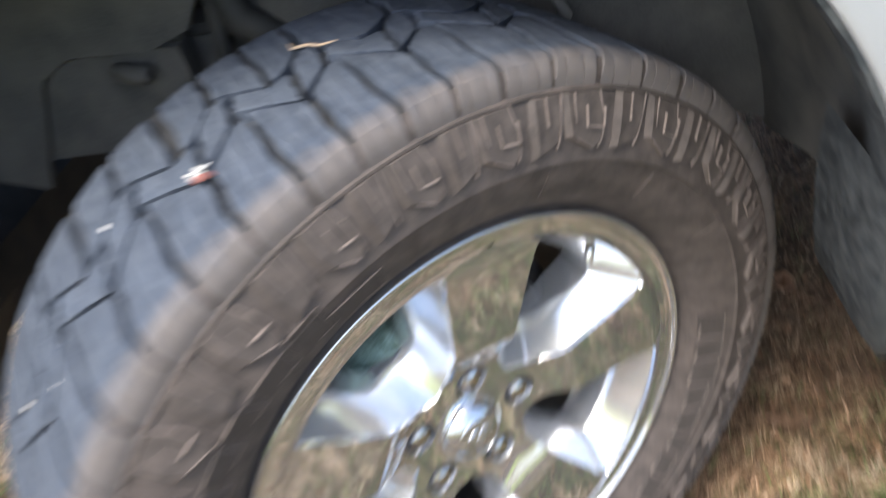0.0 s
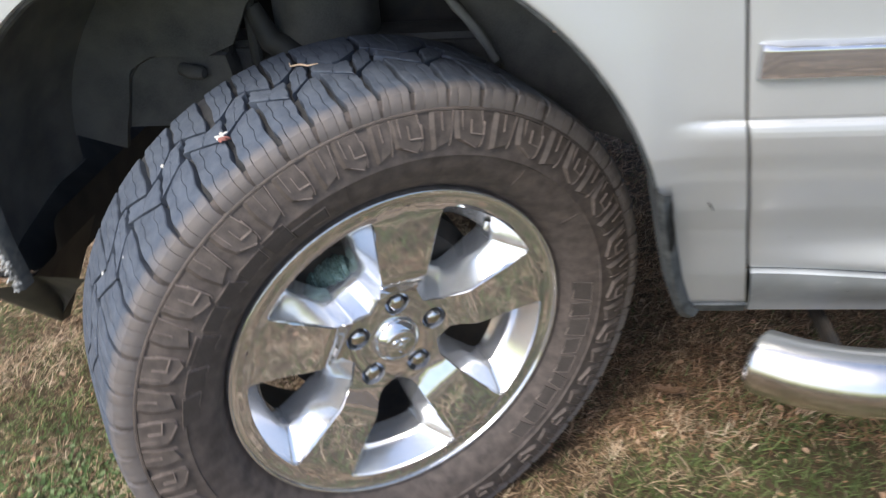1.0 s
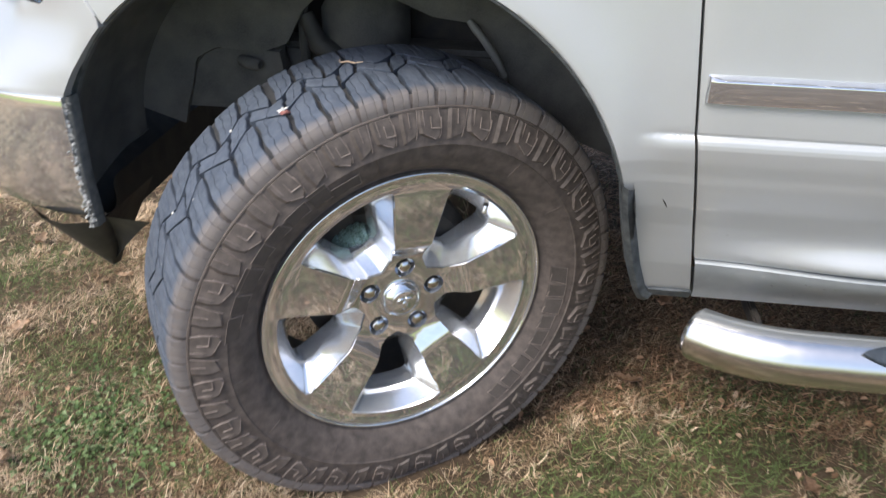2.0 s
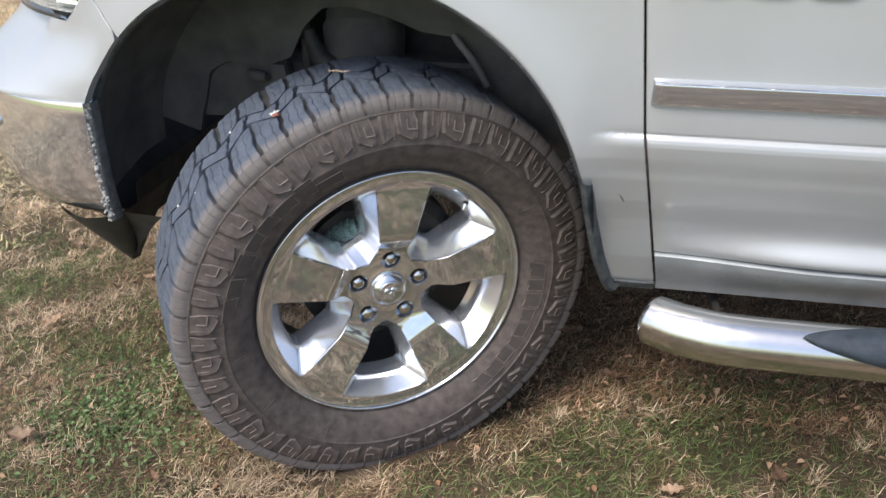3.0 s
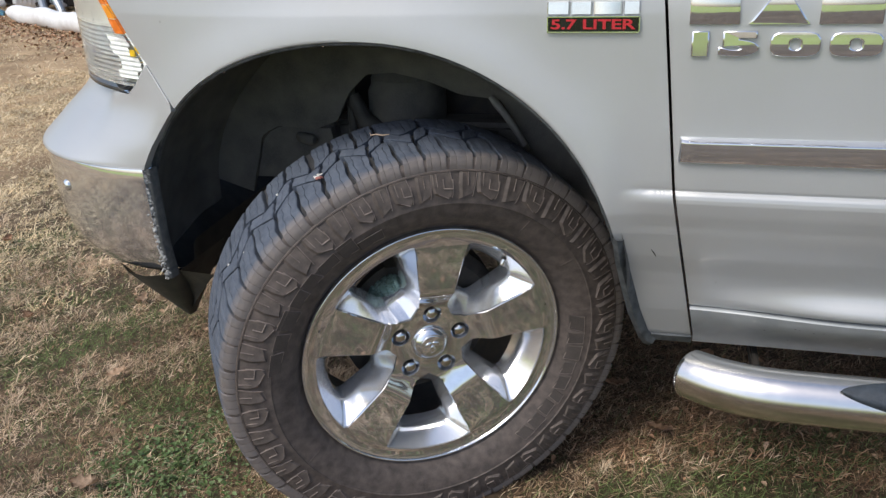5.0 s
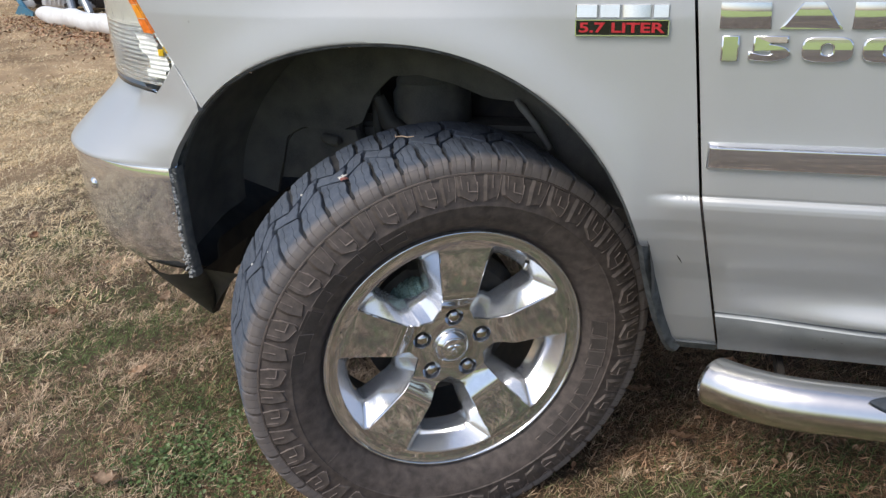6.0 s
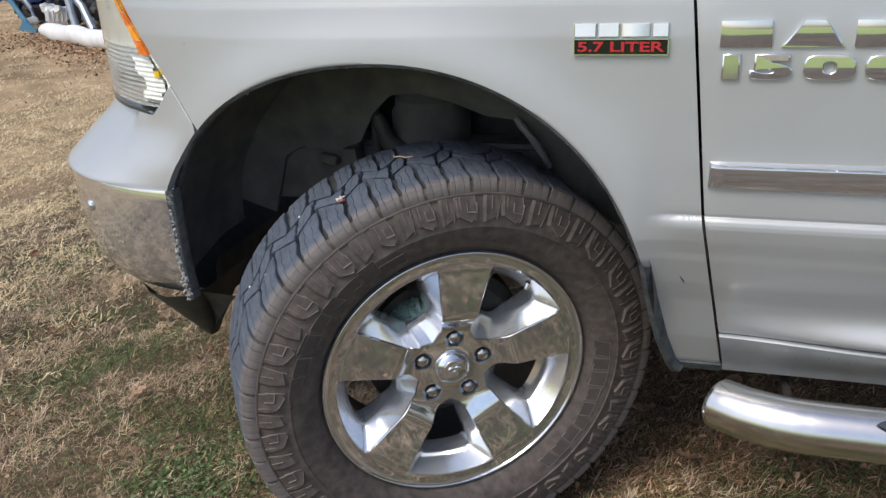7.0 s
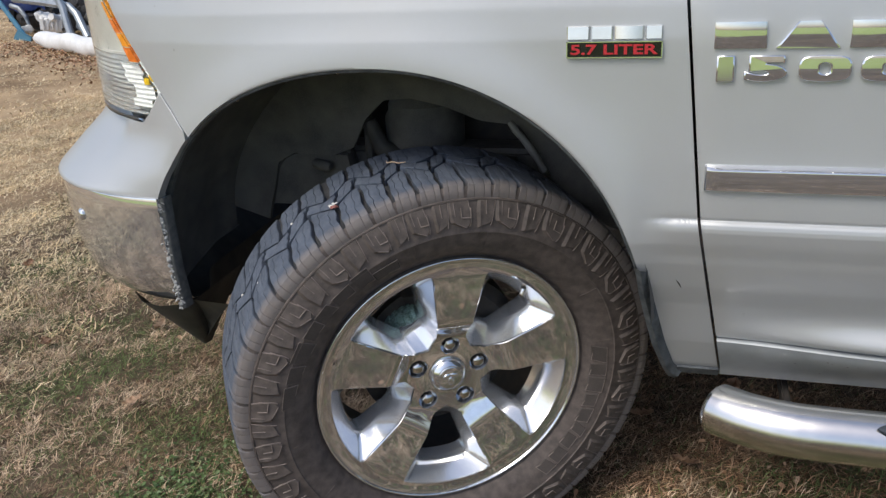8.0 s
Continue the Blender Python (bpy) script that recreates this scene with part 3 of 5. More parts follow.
def make_lugs():
    """Two lugs take turns: a plain curved one, and a broader one with an open square and a kicked foot."""
    for kind, period in PERIODS.items():
        plain = ([(0.05, 0.412), (0.40, 0.412), (0.42, 0.392), (0.405, 0.376), (0.385, 0.360), (0.09, 0.371), (0.07, 0.392)],
                 [(0.07, 0.411, 0.0022), (0.345, 0.411, 0.0033), (0.36, 0.392, 0.0048), (0.345, 0.376, 0.0048), (0.33, 0.3645, 0.0044), (0.105, 0.3725, 0.0027), (0.085, 0.392, 0.0027)])
        kicked = ([(0.59, 0.412), (1.0, 0.412), (1.005, 0.392), (0.965, 0.374), (0.90, 0.3705), (0.63, 0.3605), (0.545, 0.3685), (0.55, 0.392)],
                  [(0.61, 0.411, 0.0022), (0.945, 0.411, 0.0033), (0.945, 0.392, 0.0047), (0.905, 0.376, 0.0047), (0.86, 0.3735, 0.0041), (0.64, 0.3630, 0.0033), (0.56, 0.3695, 0.0028), (0.565, 0.392, 0.0028)])
        for foot, top in (plain, kicked):
            spread("sidewall_lug", kind, make_lug(foot, top, period), SIDEWALL, turn=0.38)
        lines = [[(0.55, 0.3985), (0.545, 0.3815), (0.74, 0.3825), (0.75, 0.4000)], [(0.885, 0.4110), (0.875, 0.3870)], [(0.23, 0.4110), (0.225, 0.3880)], [(0.60, 0.4115), (0.575, 0.400), (0.553, 0.390), (0.538, 0.376), (0.545, 0.3690), (0.565, 0.3635)], [(0.05, 0.4115), (0.075, 0.385), (0.088, 0.373), (0.10, 0.3655)], [(0.86, 0.3733), (0.64, 0.3628)]]
        for n, path in enumerate(lines):
            bm = bmesh.new()
            add_stroke(bm, [(u * period, r) for u, r in path], 0.0006, 0.0047 if n < 3 else 0.0030 if n < 5 else 0.0046)
            spread("lug_ridge", kind, bm, RIDGE, "lighter rubbed ridge", turn=0.38)


def make_sidewall_marks():
    """Raised maker's lettering as plain bars, and the thin mould lines."""
    def mark(a0, a1, r0, r1, tall, name="raised_bar"):
        skew = 0.0 if name == "mould_line" else 0.7 * math.sin(a0 * 1.7)
        bm = bmesh.new()
        low = r0 + 0.15 * (r1 - r0)
        rows = [[wall_point(lerp(a0, a1, q) + skew * (2 * (r - r0) / (r1 - r0) - 1), r, h) for q in (0.0, 0.03, 0.5, 0.97, 1.0)] for r, h in ((r0, -0.001), (lerp(r0, low, 0.3), tall), (lerp(r0, r1, 0.5), tall), (r1 - 0.0006, tall), (r1, -0.001))]
        for row, r in zip(rows, (r0, low, r0, r1, r1)):
            for i in (0, 4):
                row[i] -= Vector((0, 0, tall * 0.9))
        add_grid(bm, rows)
        ob = wheel_part(name, bm, SIDEWALL if name == "mould_line" else LETTER, tyre, angle=28)
        if name == "raised_bar":
            bm = bmesh.new()
            add_stroke(bm, [(a1 + skew, r1), (a0 + skew, r1), (a0 - skew, r0), (lerp(a0, a1, 0.5) - skew, r0 + 0.002)], 0.0004, tall + 0.0003)
            wheel_part("bar_edge", bm, RIDGE, ob, "lighter rubbed edge")
    for start, r0, r1, widths in ((5.5, 0.306, 0.334, (6.5, 5.0, 6.2, 5.5, 6.0, 4.0, 5.8, 6.0, 5.2)), (172, 0.326, 0.355, (8.0, 6.0, 7.5, 6.5, 5.5, 7.0, 6.0)), (118, 0.318, 0.334, (9.0,))):
        a = start
        for w in widths:
            mark(a - w, a, r0 + 0.004 * math.sin(a), r1 - 0.003 * math.cos(2 * a), 0.0020)
            a -= w + 1.2
    for k, a in enumerate((79, 55.5, 31, 8, 103, 188, 212, 240, 262)):
        mark(a - 0.12, a + 0.12, 0.312, 0.343 if k % 2 else 0.347, 0.0011, "mould_line")


make_tread(), make_lugs(), make_sidewall_marks()


def polar(r, deg):
    return Vector((r * math.cos(radians(deg)), r * math.sin(radians(deg)), 0))


def facet_outline(keys, arc, radius, n):
    """An opening's outline from its corners (counter-clockwise), n places a side, with each corner rounded; the side `arc` bows outward round the axle."""
    sides = []
    m = len(keys)
    for i in range(m):
        p, q = keys[i], keys[(i + 1) % m]
        side = []
        for k in range(n):
            t = k / n
            s = p.lerp(q, t)
            if i == arc:
                s = s.normalized() * lerp(p.length, q.length, t)
            side.append(s)
        sides += side
    total = len(sides)
    if radius:
        for _ in range(radius):
            sides = [(sides[k - 1] + sides[k] * 2 + sides[(k + 1) % total]) / 4 for k in range(total)]
    return sides


def spoke_face(r):
    return 0.043 - 0.07 * max(0.0, 0.25 - r) - 0.022 * sstep(0.138, 0.086, r) - 0.002 * sstep(0.247, 0.262, r)


def hub_edge(off):
    """Radius at which the hub's face meets the spokes; it runs in towards the axle between the nuts."""
    return lerp(0.066, 0.0915, sstep(4, 20, off))


def face_at(p):
    """Height of the wheel's face at a place of a window's sector: each spoke is flat across."""
    r, off = p.length, 36 - abs(math.degrees(math.atan2(p.y, p.x)))
    along = r * math.cos(radians(off))
    return lerp(spoke_face(along), spoke_face(r), max(sstep(0.232, 0.254, r), sstep(0.112, 0.095, r)))


def make_rim():
    lim = 0.262
    ring = [(lim, a) for a in np.linspace(-36, 36, 60)] + [(r, 36) for r in np.linspace(lim, 0.091, 50)[1:]] + [(hub_edge(abs(a)) - 0.0005, a) for a in np.linspace(36, -36, 40)[1:]] + [(r, -36) for r in np.linspace(0.091, lim, 50)[1:-1]]
    sector = [polar(r, a) for r, a in ring]
    n = 44
    # corners: outer right, outer left, hub left, hub right, as seen along the opening's own axis
    front = facet_outline([polar(0.254, -23.3), polar(0.254, 23.3), polar(0.096, 17.0), polar(0.077, 0), polar(0.096, -17.0)], 0, 6, n)
    inner = facet_outline([polar(0.226, -15.6), polar(0.226, 15.6), polar(0.131, 11.5), polar(0.123, 0), polar(0.131, -11.5)], 0, 40, n)
    centre = Vector((0.178, 0, 0))

    def outward(p):
        """Where the ray from the opening's centre through p meets the sector's edge."""
        d = p - centre
        best = None
        for a, b in zip(sector, sector[1:] + sector[:1]):
            a, b = a - centre, b - centre
            den = d.x * (b.y - a.y) - d.y * (b.x - a.x)
            if abs(den) < 1e-12:
                continue
            t = (a.x * (b.y - a.y) - a.y * (b.x - a.x)) / den
            s = (a.x * d.y - a.y * d.x) / den
            if t > 0 and -1e-6 <= s <= 1 + 1e-6 and (best is None or t > best):
                best = t
        return centre + d * best
    rings, pockets = [], []
    for f, i in zip(front, inner):
        o = outward(f)
        edge = face_at(f) - 0.003
        deep = lerp(-0.034, -0.002, sstep(0.125, 0.20, i.length))
        pocket = [Vector((i.x * 1.01, i.y * 1.01, -0.05)), Vector((*i.xy, deep - 0.004)), Vector((*i.lerp(f, 0.03).xy, deep))]
        for t in (0.25, 0.5, 0.75, 0.97):
            p = i.lerp(f, t)
            pocket.append(Vector((p.x, p.y, lerp(deep, edge, t))))
        pockets.append(pocket)
        row = [pocket[-1].copy()]
        for t in (0.0, 0.035, 0.15, 0.3, 0.5, 0.75, 1.0):
            p = f.lerp(o, t)
            row.append(Vector((p.x, p.y, face_at(p) - (0.0015 if t == 0 else 0))))
        rings.append(row)
    bm = bmesh.new()
    turns = [Matrix.Rotation(PHASE + radians(90 + 36 + 72 * k), 4, "Z") for k in range(5)]
    for turn in turns:
        add_grid(bm, [[turn @ p for p in row] for row in rings], True)
    # outer lip and barrel
    lip = [(0.041, 0.262), (0.0415, 0.268), (0.0422, 0.2750), (0.0430, 0.2780)] + [(0.0455 + 0.0028 * math.sin(radians(a)), 0.2813 - 0.0028 * math.cos(radians(a))) for a in range(0, 181, 15)] + [(0.042, 0.2842), (0.03, 0.283)]
    add_revolve(bm, lip, 160)
    bmesh.ops.remove_doubles(bm, verts=bm.verts, dist=0.0006)
    rim = wheel_part("rim", bm, CHROME, None, "chrome five-spoke alloy rim", angle=28)
    for turn in turns:
        wheel_part("spoke_pocket", grid([[turn @ p for p in row] for row in pockets], True), SILVER, rim, "silver painted flank between the spokes", angle=60)
    # the shade behind the spokes is put into the barrel's dark colour
    bm = bmesh.new()
    add_revolve(bm, [(0.03, 0.255), (-0.03, 0.245), (-0.09, 0.240), (-0.19, 0.25), (-0.20, 0.272)], 96)
    wheel_part("barrel", bm, DARK, rim, "dusty inside of the rim, coloured dark for its shade")
    return rim


rim = make_rim()


def make_hub():
    bm = bmesh.new()
    R = 0.06985
    centre = Vector((R, 0, 0))
    ring = [(hub_edge(36 - abs(a)), a) for a in np.linspace(-36, 36, 24)] + [(r, 36) for r in np.linspace(0.066, 0.034, 14)[1:]] + [(0.034, a) for a in np.linspace(36, -36, 12)[1:]] + [(r, -36) for r in np.linspace(0.034, 0.066, 14)[1:-1]]
    outer = [Vector((r * math.cos(radians(a)), r * math.sin(radians(a)), 0)) for r, a in ring]
    rows = []
    for p in outer:
        d = (p - centre).normalized()
        row = [centre + d * 0.0165 + Vector((0, 0, -0.02)), centre + d * 0.0180 + Vector((0, 0, -0.004)), centre + d * 0.0192 + Vector((0, 0, 0.002)), centre + d * 0.0203 + Vector((0, 0, 0.0075))]
        for t in (0.02, 0.15, 0.3, 0.6, 1.0):
            q = (centre + d * 0.0205).lerp(p, t)
            row.append(Vector((q.x, q.y, spoke_face(q.length))))
        rows.append(row)
    for k in range(5):
        turn = Matrix.Rotation(PHASE + radians(90 + 72 * k), 4, "Z")
        add_grid(bm, [[turn @ p for p in row] for row in rows], True)
    bmesh.ops.remove_doubles(bm, verts=bm.verts, dist=0.0005)
    wheel_part("hub_face", bm, CHROME, rim, "", angle=40)
    bm = bmesh.new()
    add_revolve(bm, [(0.004, 0.041), (0.0125, 0.0395), (0.018, 0.0350), (0.0225, 0.0300), (0.0235, 0.0285), (0.0215, 0.0276), (0.0215, 0.0268), (0.0235, 0.0258), (0.0245, 0.0240), (0.0248, 0.0)], 40)
    wheel_part("centre_cap", bm, CHROME, rim, "chrome centre cap", angle=50)
    nut = bmesh.new()
    hexa = [[Vector((r * math.cos(radians(60 * k)), r * math.sin(radians(60 * k)), z)) for z, r in ((-0.02, 0.0142), (0.005, 0.0142), (0.0085, 0.0130), (0.0115, 0.0095), (0.013, 0.005), (0.0134, 0.0))] for k in range(6)]
    add_grid(nut, hexa, True)
    first = wheel_part("lug_nut", nut, STEEL, rim, "chrome lug nut", angle=25)
    for k in range(5):
        ob = first if k == 0 else first.copy()
        if k:
            scene.collection.objects.link(ob)
        a = PHASE + radians(90 + 72 * k)
        ob.matrix_basis = Matrix.Translation((R * math.cos(a), R * math.sin(a), 0)) @ Matrix.Rotation(0.4 * k, 4, "Z")
    cup = bmesh.new()
    add_revolve(cup, [(-0.018, 0.0), (-0.018, 0.02)], 20)
    first = wheel_part("nut_seat", cup, CHROME, rim)
    for k in range(5):
        ob = first if k == 0 else first.copy()
        if k:
            scene.collection.objects.link(ob)
        a = PHASE + radians(90 + 72 * k)
        ob.matrix_basis = Matrix.Translation((R * math.cos(a), R * math.sin(a), 0))
    bm = bmesh.new()
    add_revolve(bm, [(-0.08, 0.0), (-0.08, 0.168), (-0.10, 0.168), (-0.10, 0.0)], 72)
    wheel_part("brake_disc", bm, DARK, None, "dark rusty brake disc")


make_hub()


def make_valve():
    bm = bmesh.new()
    foot, tip = polar(0.2475, 48.0) + Vector((0, 0, 0.020)), polar(0.226, 46.5) + Vector((0, 0, 0.027))
    m = Matrix.Translation(foot) @ (tip - foot).to_track_quat("Z", "Y").to_matrix().to_4x4()
    add_revolve(bm, [(-0.004, 0.0), (-0.004, 0.010), (0.002, 0.0095), (0.004, 0.006), (0.009, 0.005)], 16, m)
    stem = wheel_part("valve_stem", bm, DARK, rim, "black rubber valve stem")
    bm = bmesh.new()
    add_revolve(bm, [(0.008, 0.0), (0.008, 0.0052), (0.020, 0.0052), (0.022, 0.004), (0.022, 0.0)], 14, m)
    wheel_part("valve_cap", bm, SILVER, rim, "grey valve cap")


def make_cap_mark():
    """The maker's mark on the cap, as plain raised shapes."""
    bm = bmesh.new()
    for x, y, sx, sy in ((-0.008, 0.006, 0.009, 0.006), (0.008, 0.006, 0.009, 0.006), (0.0, -0.006, 0.006, 0.010)):
        m = Matrix.Translation((x, y, 0.0245)) @ Matrix.Rotation(0.4 * (1 if x < 0 else -1 if x > 0 else 0), 4, "Z") @ Matrix.Diagonal((sx, sy, 0.0035, 1))
        bmesh.ops.create_icosphere(bm, subdivisions=3, radius=1.0, matrix=m)
    wheel_part("cap_relief", bm, CHROME, rim)


make_valve(), make_cap_mark()

GREENISH = material("green_painted_metal", (0.20, 0.30, 0.27), 0.25, 0.3, 0.15, 30, 300, dust=(0.3, 0.32, 0.29), dust_amount=0.3)


def make_brake():
    bm = bmesh.new()
    # ribbed drum-like housing behind the rim
    ctr = Vector((0.121 * math.cos(radians(121)), 0.121 * math.sin(radians(121)), -0.075))
    m = Matrix.Translation(ctr) @ Matrix.Rotation(radians(31), 4, "Z") @ Matrix.Rotation(radians(62), 4, "Y") @ Matrix.Scale(0.85, 4)
    prof = [(-0.045, 0.0), (-0.045, 0.030)]
    for k in range(4):
        z = -0.04 + 0.018 * k
        prof += [(z, 0.032), (z + 0.011, 0.034), (z + 0.013, 0.029), (z + 0.0165, 0.029)]
    prof += [(0.034, 0.032), (0.040, 0.026), (0.041, 0.0)]
    add_revolve(bm, prof, 36, m)
    wheel_part("caliper_piston_housing", bm, GREENISH, None, "greenish ribbed brake caliper housing")
    rows = []
    for k in range(12):
        a, f = radians(15 + 9 * k), 0.02 if k in (0, 11) else 0.0
        rows.append([Vector((r * math.cos(a), r * math.sin(a), z)) for r, z in ((0.125 + f, -0.06 - f), (0.17, -0.05 - f), (0.195 - f, -0.07 - f), (0.20 - f, -0.13), (0.14 + f, -0.14))])
    bm = grid(rows, closed_v=True)
    wheel_part("brake_caliper", bm, DARK, None, "dark dusty brake caliper")
    bm = bmesh.new()
    add_revolve(bm, [(-0.06, 0.0), (-0.06, 0.085), (-0.075, 0.09), (-0.16, 0.09), (-0.16, 0.06), (-0.26, 0.05), (-0.26, 0.0)], 40)
    wheel_part("wheel_hub", bm, DARK, None, "dark wheel hub and knuckle")


make_brake()

# ---- wheel well ----
LINER = material("wheel_well_liner", (0.086, 0.087, 0.084), 0.75, 0.0, 0.35, 9.0, 350.0, bump=0.4, bump_scale=500.0, dust=(0.20, 0.188, 0.168), dust_amount=0.6)


def make_liner():
    rows = []
    for d in list(np.linspace(2, 100, 40)) + list(np.linspace(103, 186, 40)):
        x, z = arch_point(d, 0.012)
        y0 = side_y(max(x, -0.62), max(z, 0.80)) + 0.008 + 0.022 * sstep(115, 138, d)
        row = []
        for k in range(13):
            y = lerp(y0, 0.375, k / 12)
            wave = 0.004 * math.sin(9 * y + 0.1 * d) + 0.012 * sstep(0.0, 0.25, k / 12) - 0.02 * sstep(0.7, 1.0, k / 12)
            px, pz = arch_point(d, 0.012 + wave)
            row.append((px, y, max(pz, lerp(0.545, 0.605, k / 12)) if d > 120 else pz))
        rows.append(row)
    part("wheel_liner", grid(rows), LINER, truck, "dark dusty plastic wheel well liner", angle=40)
    # inner apron with its opening for the suspension
    opening = [(-0.520, 0.62), (-0.508, 0.665), (-0.495, 0.70), (-0.478, 0.765), (-0.435, 0.79), (-0.335, 0.785), (-0.28, 0.806), (-0.245, 0.873), (-0.20, 0.916), (-0.134, 0.921), (-0.056, 0.903), (0.02, 0.873), (0.109, 0.863), (0.16, 0.79), (0.20, 0.70), (0.25, 0.66)]
    edge = [(x, max(z, 0.615) if x < -0.2 else z) for x, z in (arch_point(d, 0.03) for d in np.linspace(172, 2, 80))]
    a = resample([(x, 0.368, z) for x, z in edge], 90)
    b = resample([(x, 0.385, z) for x, z in opening], 90)
    rows = [[p.lerp(q, t) for t in (0, 0.25, 0.5, 0.75, 0.97)] + [q, q + Vector((0, 0.012, 0))] for p, q in zip(a, b)]
    part("inner_apron", grid(rows), LINER, truck, "dark inner apron of the wheel well", angle=40)


def make_underside():
    bm = bmesh.new()
    add_box(bm, (1.9, 0.50, 0.715), (5.2, 0.10, 0.15), bevel=0.012)
    part("frame_rail", bm, LINER, truck, "dusty dark steel frame rail")
    bm = bmesh.new()
    add_box(bm, (1.9, 1.50, 0.715), (5.2, 0.10, 0.15), bevel=0.012)
    part("frame_rail", bm, DARK, truck, "dark steel frame rail")
    # rounded crossmember end that fills the front of the opening
    rows = []
    for y in (0.398, 0.392, 0.394, 0.44):
        f = 0.012 if y == 0.398 else 0.0 if y != 0.392 else 0.004
        row = [(-0.512, 0.655), (-0.495, 0.72), (-0.484, 0.752), (-0.466, 0.774), (-0.440, 0.786), (-0.405, 0.790), (-0.35, 0.788), (-0.300, 0.786), (-0.292, 0.74), (-0.288, 0.655)]
        rows.append([(lerp(x, -0.39, f * 3), y, lerp(z, 0.71, f * 3)) for x, z in row])
    bm = grid(rows)
    cap = [v for v in bm.verts if abs(v.co.y - 0.398) < 1e-5]
    bm.faces.new(sorted(cap, key=lambda v: math.atan2(v.co.z - 0.71, v.co.x + 0.39)))
    part("crossmember_end", bm, LINER, truck, "dusty dark rounded crossmember end", angle=50)
    bm = bmesh.new()
    add_box(bm, (0.0, 1.0, 0.86), (1.1, 0.86, 0.34), bevel=0.05)
    part("engine_bay_floor", bm, DARK, truck, "dark engine bay seen from the wheel well")
    bm = bmesh.new()
    add_box(bm, (2.7, 1.0, 0.66), (4.2, 1.7, 0.08), bevel=0.02)
    part("floor_pan", bm, DARK, truck, "dark floor pan under the cab")
    bm = bmesh.new()
    add_tube(bm, [(-0.385, 0.40, 0.762), (-0.365, 0.385, 0.761), (-0.345, 0.378, 0.760), (-0.338, 0.376, 0.760)], [0.012, 0.013, 0.0125, 0.008], 14)
    part("bump_stop", bm, LINER, truck, "dark rubber bump stop on the frame")
    bm = bmesh.new()
    add_revolve(bm, [(-0.06, 0.0), (-0.06, 0.088), (-0.045, 0.094), (0.04, 0.094), (0.055, 0.085), (0.07, 0.085), (0.09, 0.07), (0.09, 0.0)], 40, Matrix.Translation((-0.14, 0.50, 0.82)))
    part("spring_tower", bm, LINER, truck, "dark grey coil spring tower")
    for x, tilt in ((-0.295, 0.02), (-0.254, 0.0)):
        bm = bmesh.new()
        add_tube(bm, [(x, 0.42, 0.92), (x - tilt * 0.3, 0.42, 0.84), (x - tilt, 0.42, 0.70)], 0.011, 10)
        part("brake_line", bm, PLASTIC, truck, "dark hanging hose in the wheel well")
    bm = bmesh.new()
    add_tube(bm, [(-0.25, 0.42, 0.86), (-0.225, 0.42, 0.80), (-0.17, 0.415, 0.765), (-0.10, 0.40, 0.775), (0.0, 0.40, 0.775), (0.09, 0.43, 0.76)], [0.016, 0.022, 0.026, 0.026, 0.024, 0.02], 14)
    part("control_arm", bm, PLASTIC, truck, "dusty upper control arm")
    bm = bmesh.new()
    add_tube(bm, [(0.092, 0.365, 0.874), (0.106, 0.358, 0.860), (0.122, 0.355, 0.842), (0.140, 0.355, 0.818), (0.154, 0.358, 0.795), (0.163, 0.365, 0.772), (0.164, 0.415, 0.745)], [0.006, 0.0085, 0.0075, 0.0085, 0.0075, 0.0085, 0.007], 12)
    part("brake_hose", bm, HOSE, truck, "pale grey flexible brake hose")
    bm = bmesh.new()
    coil = [(-0.14 + 0.065 * math.cos(a), 0.50 + 0.065 * math.sin(a), 0.50 + 0.27 * a / (10 * math.pi)) for a in np.linspace(0, 10 * math.pi, 110)]
    add_tube(bm, coil, 0.009, 8)
    part("coil_spring", bm, DARK, truck, "dark coil spring")


def make_arch_edging():
    rows = []
    for d in np.linspace(13, 163, 110):
        lump = 0.0015 * noise.noise((d * 0.35, 0, 2))
        x, z = arch_point(d, -0.001)
        y = side_y(max(x, -0.56), max(z, 0.70)) + 0.010 * sstep(118, 136, d)
        deep = 0.030 + 0.050 * sstep(70, 20, d) - 0.012 * sstep(110, 135, d)
        row = []
        for o, g in ((0.004, 0.006), (0.006, -0.004 + lump), (0.014, -0.006 + lump), (deep * 0.6, -0.003), (deep, 0.004), (deep + 0.01, 0.016)):
            px, pz = arch_point(d, g)
            row.append((px, y + o, pz))
        rows.append(row)
    part("arch_edging", grid(rows), FLAP, truck, "dusty grey plastic edging inside the wheel arch", angle=50)


HOSE = material("grey_hose_rubber", (0.22, 0.22, 0.21), 0.6)
make_liner(), make_underside()

# ---- trim on the body ----
def make_trim():
    bm = bmesh.new()
    rows = []
    for x, f in ((0.487, 0.25), (0.490, 0.75), (0.497, 0.95), (0.512, 1.0), (0.8, 1.0), (1.2, 1.0), (1.53, 1.0), (1.54, 0.9)):
        row = []
        for z, o in ((0.857, -0.002), (0.8575, 0.0070), (0.8588, 0.0085), (0.8605, 0.0088), (0.8920, 0.0142), (0.8935, 0.0138), (0.8985, 0.0070), (0.9002, 0.0035), (0.901, -0.002)):
            row.append((x, side_y(x, z) - o * f, z))
        rows.append(row)
    add_grid(bm, rows)
    bm.faces.new([v for v in bm.verts][:9])
    part("side_moulding", bm, CHROME, truck, "chrome side moulding on the door", angle=25)


